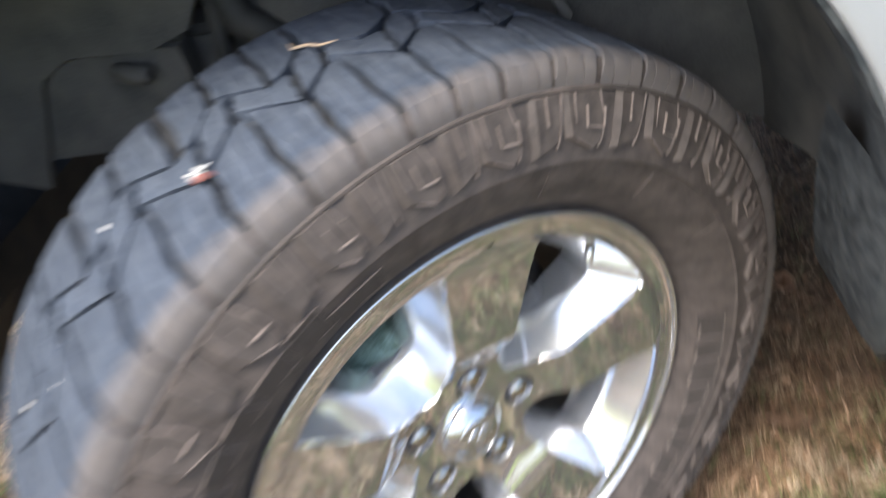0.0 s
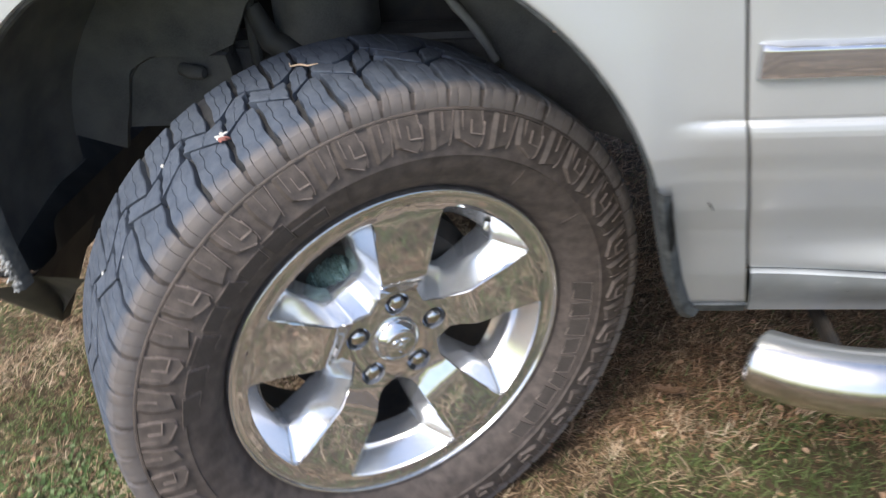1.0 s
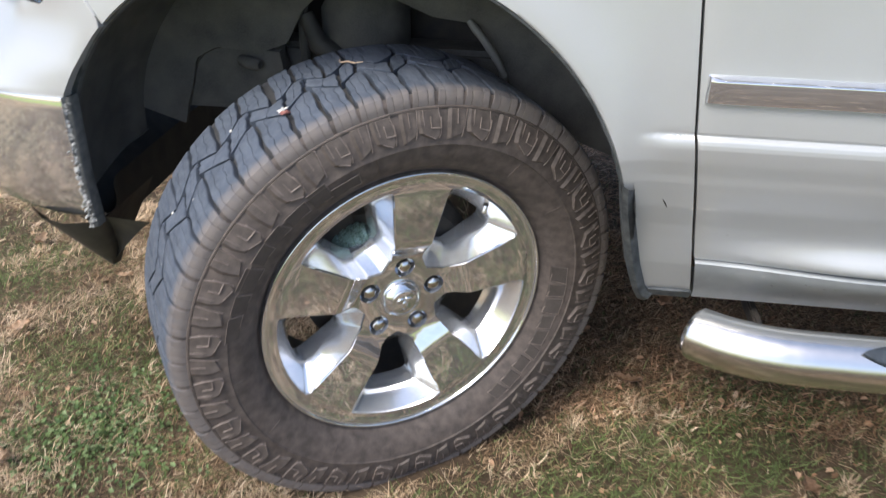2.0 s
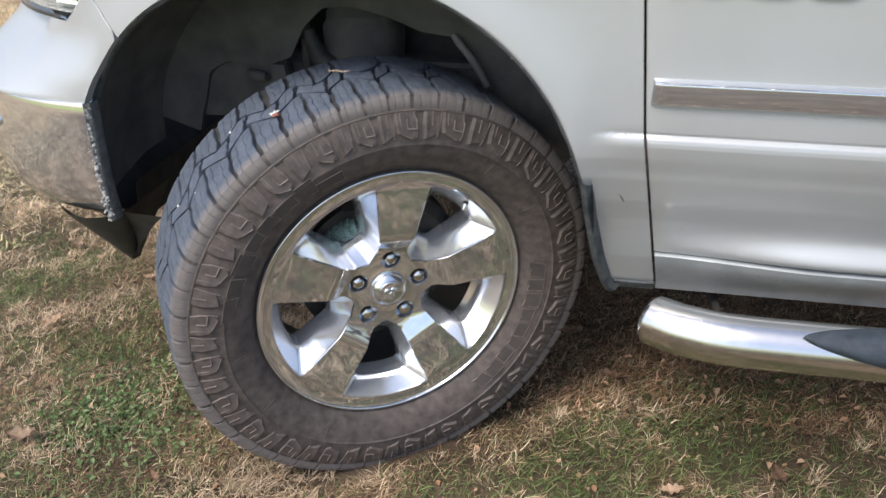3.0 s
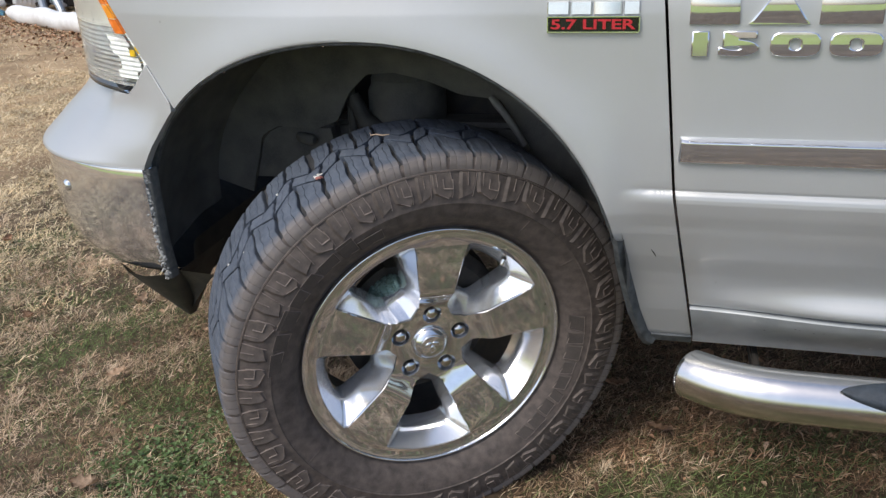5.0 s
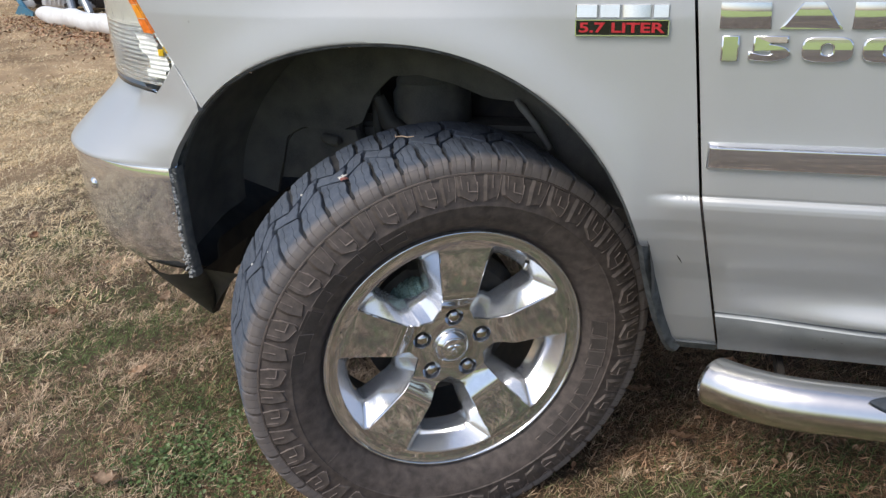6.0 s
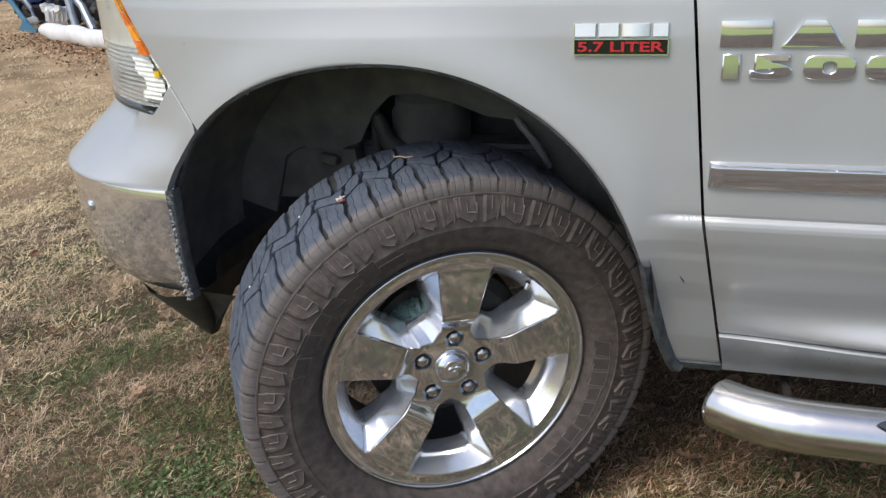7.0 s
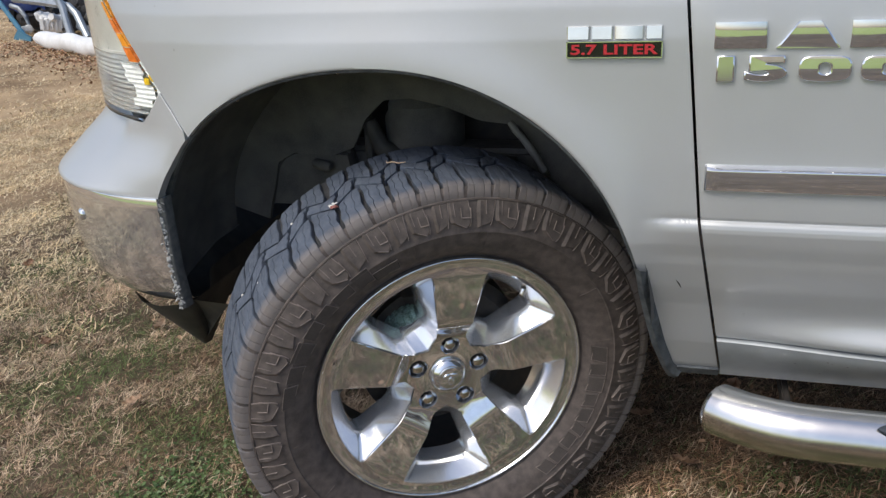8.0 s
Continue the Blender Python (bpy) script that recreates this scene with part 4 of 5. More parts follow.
def panel_piece(outline, lift, x0, z0, sx, sz, bevel=0.0015, y_at=None):
    """A raised letter-like plate on the body side: outline in unit x and z."""
    bm = bmesh.new()
    n = len(outline)
    cx, cz = sum(p[0] for p in outline) / n, sum(p[1] for p in outline) / n
    rings = []
    for f, o in ((1.0, -0.001), (1.0, lift - bevel), (1.0, lift)):
        ring = []
        for k, (u, v) in enumerate(outline):
            x, z = x0 + u * sx, z0 + v * sz
            if o == lift:
                d = Vector((cx - u, 0, cz - v))
                x, z = x + d.x * sx * 0.10, z + d.z * sz * 0.10
            ring.append((x, (y_at or side_y(x, z)) - o, z))
        rings.append(ring)
    made = add_grid(bm, rings, False, True)
    bm.faces.new(made[-1])
    return bm


def text_mesh(body, size, wide, bold, extrude, bevel, spacing=1.0):
    """Words as a mesh in the built-in font, lying in x and z with the front to -y."""
    cu = bpy.data.curves.new("words", "FONT")
    cu.body, cu.size, cu.extrude, cu.offset, cu.bevel_depth, cu.bevel_resolution, cu.space_character = body, size, extrude, bold, bevel, 1, spacing
    cu.resolution_u = 6
    ob = bpy.data.objects.new("words", cu)
    scene.collection.objects.link(ob)
    me = bpy.data.meshes.new_from_object(ob.evaluated_get(bpy.context.evaluated_depsgraph_get()))
    bpy.data.objects.remove(ob)
    lo = [min(v.co[i] for v in me.vertices) for i in range(2)]
    hi = [max(v.co[i] for v in me.vertices) for i in range(2)]
    return me, lo, hi


def lettering(name, body, x0, x1, z0, z1, mat, label, lift=0.003, bold=0.0, spacing=1.0, base_y=None, bevel=0.0, dome=0.0):
    me, lo, hi = text_mesh(body, 0.05, 1, bold, 0.001, bevel, spacing)
    for v in me.vertices:
        u, w, d = (v.co.x - lo[0]) / (hi[0] - lo[0]), (v.co.y - lo[1]) / (hi[1] - lo[1]), v.co.z
        if body == "0":
            # squarer rings than the font's
            a, b = 2 * u - 1, 2 * w - 1
            f = math.hypot(a, b) / max(1e-6, (a ** 4 + b ** 4) ** 0.25)
            u, w = min(1, max(0, 0.5 + 0.5 * a * lerp(1.0, f, 0.75))), min(1, max(0, 0.5 + 0.5 * b * lerp(1.0, f, 0.75)))
        x, z = lerp(x0, x1, u), lerp(z0, z1, w)
        v.co = (x, (base_y if base_y is not None else side_y(x, z)) - (dome * (1 - (2 * w - 1) ** 2) + 0.6 * dome * w) * (d > 0) - lift * (0.5 + d / 0.002 if bevel == 0 else 0.5 + d / (0.002 + 2 * bevel)), z)
    me.materials.clear()
    me.materials.append(mat)
    ob = tagged(new(name, me), label)
    ob.parent = truck
    return ob


BADGE_BLACK = material("badge_black", (0.012, 0.011, 0.011), 0.25, 0.0, 0.1, 50, 400)
BADGE_RED = material("badge_red", (0.55, 0.03, 0.045), 0.3, 0.0, 0.1, 50, 400)


def make_badges():
    y = side_y(0.34, 1.09)
    block = [(0.0, 0.0), (1.0, 0.0), (1.0, 1.0), (0.0, 1.0)]
    plate = bmesh.new()
    add_box(plate, (0.338, y - 0.0025, 1.0845), (0.147, 0.006, 0.0245), bevel=0.001)
    badge = part("engine_badge", plate, BADGE_BLACK, truck, "black engine size plate with red writing")
    fr = bmesh.new()
    for c, s in (((0.338, y - 0.003, 1.0722), (0.149, 0.0085, 0.0016)), ((0.338, y - 0.003, 1.0965), (0.149, 0.0085, 0.0016)), ((0.2642, y - 0.003, 1.0845), (0.0016, 0.0085, 0.0245)), ((0.4118, y - 0.003, 1.0845), (0.0016, 0.0085, 0.0245))):
        add_box(fr, c, s)
    part("badge_frame", fr, CHROME, badge, "thin chrome badge frame")
    words = lettering("writing", "5.7 LITER", 0.270, 0.406, 1.0765, 1.0925, BADGE_RED, "red writing 5.7 LITER", 0.0012, 0.0012, 1.0, y - 0.0058)
    words.parent = badge
    # the maker's name plates stay plain shapes of the letters' size
    w = [(0.2635, 0.036), (0.3025, 0.033), (0.339, 0.044), (0.3865, 0.025)]
    for x, s in w:
        part("name_bar", panel_piece(block, 0.005, x, 1.0995, s, 0.021), CHROME, truck, "chrome name badge bar")
    for x, s, top in ((0.489, 0.076, (0.0, 0.97)), (0.578, 0.090, (0.33, 0.67)), (0.680, 0.089, (0.0, 1.0))):
        rows = []
        for v in (0.0, 0.0, 0.06, 0.2, 0.4, 0.6, 0.8, 0.94, 1.0, 1.0):
            a, b = lerp(0.0, top[0], v), lerp(1.0, top[1], v)
            z = 1.0835 + 0.0395 * v
            edge = len(rows) in (0, 9)
            o = -0.001 if edge else 0.004 + 0.0012 * (1 - (2 * v - 1) ** 2) + 0.0040 * v
            xs = [x + s * lerp(a, b, u) for u in (0.0, 0.0, 0.04, 0.96, 1.0, 1.0)]
            rows.append([(q, side_y(q, z) - (-0.001 if i in (0, 5) else o if i in (2, 3) else o - 0.0015 if not edge else o), z) for i, q in enumerate(xs)])
        part("name_bar", grid(rows), CHROME, truck, "wide chrome name badge shape", angle=30)
    for ch, x0, x1 in (("1", 0.494, 0.521), ("5", 0.535, 0.597), ("0", 0.612, 0.686), ("0", 0.698, 0.774)):
        lettering("badge_digit", ch, x0, x1, 1.0335, 1.0730, CHROME, "raised chrome digit of the number 1500", 0.006, 0.0022, bevel=0.0012, dome=0.0012)


def make_mud_flap():
    outer = [(0.380, 0.715), (0.386, 0.66), (0.397, 0.60), (0.412, 0.53), (0.432, 0.465), (0.444, 0.443), (0.456, 0.440)]
    inner = [(0.404, 0.706), (0.410, 0.66), (0.424, 0.60), (0.440, 0.53), (0.456, 0.478), (0.466, 0.464), (0.475, 0.458)]
    rows = []
    for (a, z), (b, w) in zip(outer, inner):
        ya, yb = side_y(a, max(z, 0.455)) , side_y(b, max(w, 0.455))
        rows.append([(a + 0.004, ya + 0.16, z + 0.008), (a, ya + 0.03, z), (a + 0.003, ya - 0.006, z), (lerp(a, b, 0.5), lerp(ya, yb, 0.5) - 0.014, lerp(z, w, 0.5)), (b - 0.003, yb - 0.008, w), (b, yb + 0.001, w)])
    part("mud_guard", grid(rows), FLAP, truck, "scuffed dark plastic mud guard behind the wheel", angle=50)
    bm = bmesh.new()
    pts = []
    for x in np.linspace(0.462, seam_x(0.46) - 0.003, 6):
        pts.append([(x, side_y(x, 0.475) - 0.001, 0.474), (x, side_y(x, 0.47) - 0.006, 0.470), (x, side_y(x, 0.455) - 0.005, 0.453), (x, side_y(x, 0.455) + 0.02, 0.450)])
    add_grid(bm, pts)
    part("fender_lower_edge", bm, FLAP, truck, "dark dirty strip along the fender's lower edge")


FLAP = material("scuffed_plastic", (0.036, 0.043, 0.048), 0.55, 0.0, 0.35, 30.0, 300.0, bump=0.3, bump_scale=400.0, dust=(0.20, 0.212, 0.215), dust_amount=0.45)


PAD = material("step_rubber", (0.022, 0.030, 0.040), 0.45, 0.0, 0.3, 40.0, 300.0, bump=0.3, bump_scale=300.0, dust=(0.06, 0.075, 0.09), dust_amount=0.4)


def make_step():
    path = [(2.6, -0.079, 0.464), (2.1, -0.079, 0.464), (1.6, -0.079, 0.464), (1.2, -0.079, 0.464), (0.90, -0.079, 0.464), (0.76, -0.079, 0.464), (0.69, -0.0785, 0.464), (0.655, -0.076, 0.464), (0.625, -0.071, 0.464), (0.598, -0.063, 0.464), (0.574, -0.053, 0.463), (0.552, -0.041, 0.463), (0.535, -0.030, 0.462)]
    fine = []
    for k in range(90):
        s = k / 89 * (len(path) - 1)
        i = min(int(s), len(path) - 2)
        fine.append(Vector(path[i]).lerp(Vector(path[i + 1]), s - i))
    for _ in range(3):
        fine = [fine[0]] + [(fine[i - 1] + fine[i] * 2 + fine[i + 1]) / 4 for i in range(1, len(fine) - 1)] + [fine[-1]]
    bm = bmesh.new()
    add_tube(bm, fine + [fine[-1] + Vector((-0.004, 0.003, 0)), fine[-1] + Vector((-0.005, 0.004, 0))], [0.046] * len(fine) + [0.043, 0.036], 40)
    step = part("side_step", bm, STEEL, truck, "polished tubular steel side step", angle=50)
    rows = []
    for k in range(28):
        t = (k / 27) ** 2.4
        x = lerp(0.772, 1.75, t)
        w = 0.75 * max(0.02, min(1, (x - 0.772) / 0.17) ** 0.62)
        row = []
        for j in range(13):
            a = radians(128) + (j / 12 - 0.5) * 2 * w * 1.35
            r = 0.0462 + 0.006 * (1 - (2 * j / 12 - 1) ** 6)
            row.append((x, -0.079 + r * math.cos(a), 0.464 + r * math.sin(a)))
        rows.append(row)
    part("step_pad", grid(rows), PAD, step, "dark rubber tread pad on the step")
    for x in (0.66, 1.5):
        bm = bmesh.new()
        add_box(bm, (x, 0.10, 0.42), (0.014, 0.26, 0.03), bevel=0.003)
        add_box(bm, (x, 0.22, 0.50), (0.014, 0.03, 0.20), bevel=0.003)
        part("step_bracket", bm, DARK, step, "dark steel step bracket")


def make_small_marks():
    bm = bmesh.new()
    add_tube(bm, [(0.452, side_y(0.452, 0.682) - 0.0006, 0.684), (0.457, side_y(0.457, 0.675) - 0.0006, 0.676), (0.461, side_y(0.461, 0.668) - 0.0006, 0.668)], [0.0006, 0.0012, 0.0005], 6)
    part("paint_scratch", bm, DARK, truck, "short dark scratch in the fender's paint")
    for deg in (118, 95, 46):
        x, z = arch_point(deg, -0.004)
        bm = bmesh.new()
        add_revolve(bm, [(-0.003, 0.0), (-0.003, 0.003), (0.001, 0.003), (0.002, 0.0)], 10, Matrix.Translation((x, side_y(x, z) + 0.012, z)) @ Matrix.Rotation(radians(90), 4, "X"))
        part("liner_screw", bm, STEEL, truck, "small pale screw on the arch edge")


make_small_marks()
make_arch_edging()
make_trim(), make_badges(), make_mud_flap(), make_step()


def make_bumper_details():
    # black valance below the chrome: it runs down and inward to the air dam's lower edge
    rows = []
    for t in np.linspace(0, 1, 50):
        top = corner(lerp(6, 90, min(1, t / 0.6)), 0.050) if t < 0.6 else Vector((-0.956, lerp(0.6, MIDDLE, (t - 0.6) / 0.4), 0))
        low = Vector((lerp(-0.653, -0.735, sstep(0, 0.25, t)), lerp(0.218, MIDDLE, t), 0))
        zt, zl = 0.549, 0.352
        rows.append([(lerp(top.x, low.x, s), lerp(top.y, low.y, s), lerp(zt, zl, s ** 1.1)) for s in np.linspace(0, 1, 7)] + [(low.x + 0.012, low.y + 0.004, zl + 0.004), (low.x + 0.014, low.y + 0.01, zl + 0.12)])
    rows = rows + [[(x, 2 * MIDDLE - y, z) for x, y, z in r] for r in reversed(rows[:-1])]
    part("lower_valance", grid(rows), PLASTIC, truck, "black plastic lower bumper valance and air dam", angle=50)
    # its side cheek, from the bumper's end down to the tip
    rows = []
    for t in np.linspace(0, 1, 10):
        a, c = Vector((-0.735, 0.106, 0.538)).lerp(Vector((-0.656, 0.215, 0.352)), t), Vector((-0.562, 0.045, 0.545)).lerp(Vector((-0.648, 0.214, 0.350)), t ** 0.9)
        e = c + Vector((0.006, 0.02, 0.0))
        g = Vector((-0.57, 0.30, 0.53)).lerp(Vector((-0.66, 0.30, 0.36)), t)
        rows.append([a, a.lerp(c, 0.33) + Vector((0, -0.034 * (1 - t), 0)), a.lerp(c, 0.66) + Vector((0, -0.034 * (1 - t), 0)), c, e, e.lerp(g, 0.5), g])
    part("air_deflector", grid(rows), PLASTIC, truck, "black plastic air deflector tip under the bumper", angle=50)
    bm = bmesh.new()
    p = Vector((-0.804, 0.082, 0.729))
    d = Vector((-0.56, -0.83, 0.0)).normalized()
    add_revolve(bm, [(-0.01, 0.0), (-0.01, 0.013), (0.006, 0.013), (0.0095, 0.010), (0.011, 0.005), (0.0115, 0.0)], 20, Matrix.Translation(p) @ d.to_track_quat("Z", "Y").to_matrix().to_4x4())
    part("bumper_bolt", bm, CHROME, truck, "round chrome bumper bolt")
    # dark edge strip and the crust of dried sealant along the bumper's rear edge
    rows = []
    for z in np.linspace(0.545, 0.797, 24):
        x = -0.558
        y = corner(0, 0).y + 0.028 + 0.012 * sstep(0.66, 0.53, z)
        rows.append([(x - 0.006, y - 0.012, z), (x + 0.004, y - 0.014, z), (x + 0.009, y - 0.010, z), (x + 0.011, y + 0.012, z)])
    part("bumper_edge_strip", grid(rows), EDGING, truck, "dirty dark edging strip of the bumper end", angle=60)
    bm = bmesh.new()
    rng = random.Random(4)
    for k in range(120):
        z = rng.uniform(0.545, 0.796)
        y = corner(0, 0).y + 0.018 + 0.012 * sstep(0.66, 0.53, z)
        m = Matrix.Translation((-0.560 + rng.gauss(0, 0.0035), y - 0.006 + rng.uniform(-0.001, 0.004), z)) @ Euler((rng.random() * 6, rng.random() * 6, 0)).to_matrix().to_4x4() @ Matrix.Diagonal((rng.uniform(0.002, 0.0045), rng.uniform(0.0015, 0.003), rng.uniform(0.002, 0.005), 1))
        bmesh.ops.create_icosphere(bm, subdivisions=1, radius=1.0, matrix=m)
    tagged(part("sealant_crust", bm, CRUST, truck, "crust of dried pale sealant"), kind="stuff")


EDGING = material("edging_rubber", (0.06, 0.065, 0.067), 0.75, 0.0, 0.3, 40.0, 300.0, bump=0.4, dust=(0.17, 0.165, 0.15), dust_amount=0.6)
CRUST = material("dried_sealant", (0.36, 0.36, 0.35), 0.85, 0.0, 0.3, 60, 400, bump=0.4)
make_bumper_details()

# ---- headlight ----
LENS = bpy.data.materials.new("clear_lens")
LENS.use_nodes = True
lens_bsdf = LENS.node_tree.nodes["Principled BSDF"]
lens_bsdf.inputs["Base Color"].default_value = (0.93, 0.95, 0.94, 1)
lens_bsdf.inputs["Transmission Weight"].default_value = 1.0
lens_bsdf.inputs["Roughness"].default_value = 0.03
lens_bsdf.inputs["IOR"].default_value = 1.2
REFLECTOR = material("lamp_reflector", (0.84, 0.85, 0.83), 0.16, 0.85, 0.08, 30, 300)
AMBER = material("amber_plastic", (0.90, 0.33, 0.015), 0.25, 0.0, 0.2, 60, 300, random_tint=0.25)
AMBER_RED = material("deep_amber_plastic", (0.80, 0.19, 0.015), 0.25, 0.0, 0.2, 60, 300)
YELLOW = material("yellow_plastic", (0.85, 0.55, 0.02), 0.25, 0.0, 0.2, 60, 300)
WHITE_LAMP = material("lamp_white", (0.88, 0.89, 0.87), 0.3, 0.0, 0.05, 30, 200)
BOWL = material("lamp_bowl", (0.62, 0.62, 0.58), 0.35, 0.4, 0.1, 20, 200)


def lamp_rows(depth, zs, back=0.0, ridge=0.0, reach=0.935):
    rows = []
    for i, z in enumerate(zs):
        x0 = light_edge(z) - 0.003 - back
        row = []
        for k in range(40):
            x = lerp(x0, -reach, (k / 39) ** 0.8)
            y = nose_y(x) + 0.001
            bulge = 0.006 * math.sin(math.pi * min(1, k / 8) / 2)
            row.append((x + depth * 0.35 * k / 39, y - bulge + depth * (0.75 + 0.2 * k / 39) + (ridge if i % 2 else 0), z))
        rows.append(row)
    return rows


def make_headlight():
    zs = [0.940, 0.944, 0.952] + list(np.linspace(0.96, 1.25, 30))
    lens_rows = lamp_rows(0.0, zs)
    lens_rows.insert(0, [(x, y + 0.02, z + 0.001) for x, y, z in lens_rows[0]])
    lens_ob = part("headlight_lens", grid([[*[(r[0][0] + 0.002, r[0][1] + 0.03, r[0][2])], *r] for r in lens_rows]), LENS, truck, "clear headlight lens", angle=60)
    lens_ob.visible_shadow = False
    zr = list(np.linspace(0.950, 1.066, 25))
    part("headlight_reflector", grid(lamp_rows(0.040, zr, 0.006, 0.0035)), REFLECTOR, lens_ob, "ribbed silver headlight reflector", angle=20)
    rows = []
    for i, z in enumerate(np.linspace(0.968, 1.052, 19)):
        x0 = light_edge(max(z, 1.004)) - 0.026 - 0.014 * (z < 0.985) - 0.012 * (z > 1.012) * (z < 1.03)
        rows.append([(lerp(x0, x0 - 0.060, k / 8), nose_y(lerp(x0, x0 - 0.060, k / 8)) + 0.020 + 0.003 * (i % 2), z) for k in range(9)])
    part("reflector_block", grid(rows), WHITE_LAMP, lens_ob, "white ribbed block inside the headlight", angle=20)
    zr = list(np.linspace(1.066, 1.25, 14))
    part("headlight_bowl", grid([lamp_rows(0.040, [1.066], 0.006)[0]] + lamp_rows(0.085, zr, 0.006)), BOWL, lens_ob, "smooth grey bowl behind the headlight lens", angle=20)
    cells = [1.058, 1.086, 1.112, 1.138, 1.170]
    for k, (z0, z1) in enumerate(zip(cells, cells[1:])):
        rows = []
        for z in np.linspace(z0, z1 - 0.0012, 4):
            x = light_edge(z) - 0.011
            wide = lerp(0.030, 0.007, (z - 1.058) / 0.112)
            rows.append([(x - wide * s, nose_y(x - wide * s) + 0.006 + (0.012 if s in (0.0, 1.0) else 0.002 * (k % 2)), z) for s in (0.0, 0.04, 0.5, 0.96, 1.0)])
        part("amber_cell", grid(rows), AMBER_RED if k in (0, 2) else AMBER, lens_ob, "orange side marker cell", angle=25)
    bm = bmesh.new()
    add_box(bm, (-0.572, nose_y(-0.572) + 0.020, 1.020), (0.013, 0.01, 0.013), bevel=0.001)
    part("amber_reflector", bm, YELLOW, lens_ob, "small yellow reflector")
    bm = bmesh.new()
    rows = []
    for x in np.linspace(-0.610, -0.80, 16):
        rows.append([(x, nose_y(x) - 0.004 + 0.01, 0.9460), (x, nose_y(x) - 0.0045, 0.9450), (x, nose_y(x) - 0.0045, 0.9420), (x, nose_y(x) + 0.01, 0.9405)])
    add_grid(bm, rows)
    part("headlight_gasket", bm, PLASTIC, lens_ob, "dark rubber gasket below the lens")


make_headlight()

# ---- the rest of the truck, plain ----
def make_shell():
    def section(x, half, top):
        return [(x, MIDDLE - half, 1.275), (x, MIDDLE - half + 0.03, 1.30), (x, MIDDLE - half * 0.86, top), (x, MIDDLE, top + 0.03), (x, MIDDLE + half * 0.86, top), (x, MIDDLE + half - 0.03, 1.30), (x, MIDDLE + half, 1.275), (x, MIDDLE + half, 0.9), (x, MIDDLE + half - 0.06, 0.56)]
    bm = bmesh.new()
    rows = [section(x, h, t) for x, h, t in ((-0.93, 0.50, 1.29), (-0.90, 0.62, 1.31), (-0.75, 0.80, 1.33), (-0.4, 0.905, 1.35), (0.0, 0.915, 1.36), (0.70, 0.915, 1.38))]
    add_grid(bm, [r[:7] for r in rows])
    part("hood", bm, PAINT, truck, "silver hood")
    rows = [section(x, 0.915, t) for x, t in ((0.70, 1.38), (1.35, 1.86), (1.6, 1.90), (2.9, 1.90), (3.05, 1.80), (3.10, 1.33))]
    bm = bmesh.new()
    add_grid(bm, [r[:7] for r in rows])
    part("cab_upper", bm, PAINT, truck, "plain silver cab")
    bm = bmesh.new()
    add_grid(bm, [[(x, MIDDLE + h, z) for z, h in ((1.29, 0.91), (1.1, 0.998), (0.8, 1.004), (0.56, 0.95))] for x in (0.42, 1.5, 3.1, 4.8)])
    part("far_side", bm, PAINT, truck, "plain silver far side")
    bm = bmesh.new()
    add_grid(bm, [[(x, side_y(1.0, z), z) for z in (0.56, 0.60, 0.67, 0.76, 0.80, 1.1, 1.2, 1.28)] for x in (1.555, 2.4, 3.12)])
    part("rear_door", bm, PAINT, truck, "plain silver rear door")
    bm = bmesh.new()
    add_grid(bm, [[(x, side_y(1.0, z), z) for z in (0.76, 0.80, 1.1, 1.2, 1.28)] for x in (3.125, 4.8)])
    add_grid(bm, [[(4.8, y, z) for z in (0.62, 1.28)] for y in (0.05, 1.95)])
    add_grid(bm, [[(x, y, 0.80) for y in (0.05, 1.95)] for x in (3.1, 4.8)])
    part("cargo_bed", bm, PAINT, truck, "plain silver cargo bed")


def make_plain_wheel(x, y, out):
    """One of the truck's other wheels, plainer than the steered one."""
    m = Matrix.Translation((x, y, 0.42)) @ Matrix.Rotation(radians(90 * out), 4, "X")
    bm = bmesh.new()
    add_revolve(bm, [(TYRE_MID + o, r) for o, r in CARCASS] + [(TYRE_MID - o, r) for o, r in reversed(CARCASS[:-1])], 64, m)
    wheel = part("rear_tyre" if x > 1 else "front_tyre", bm, RUBBER, truck, "plain dusty tyre")
    bm = bmesh.new()
    add_revolve(bm, [(0.012, 0.0), (0.02, 0.04), (0.012, 0.09), (0.04, 0.25), (0.045, 0.28), (0.03, 0.285)], 40, m)
    part("wheel_disc", bm, STEEL, wheel, "plain silver rim")


make_shell()
make_plain_wheel(3.57, 0.14, 1), make_plain_wheel(3.57, 1.86, -1), make_plain_wheel(0.0, 1.86, -1)


# ---- lawn ----
def waves(x, y, seed):
    """Smooth patchiness between 0 and 1."""
    rng = np.random.RandomState(seed)
    out = np.zeros_like(x)
    for k in range(9):
        f = 1.2 * 1.5 ** k
        a, p = rng.uniform(0, 2 * np.pi, 2)
        out += np.sin(f * (x * np.cos(a) + y * np.sin(a)) * 2 + p) / (1 + 0.5 * k)
    return 1 / (1 + np.exp(-1.2 * out))


def soil_at(x, y):
    return -0.022 + 0.02 * np.clip(x, -3.0, 1.5) - 0.009 * np.clip(y - 0.2, -3.0, 4.0)


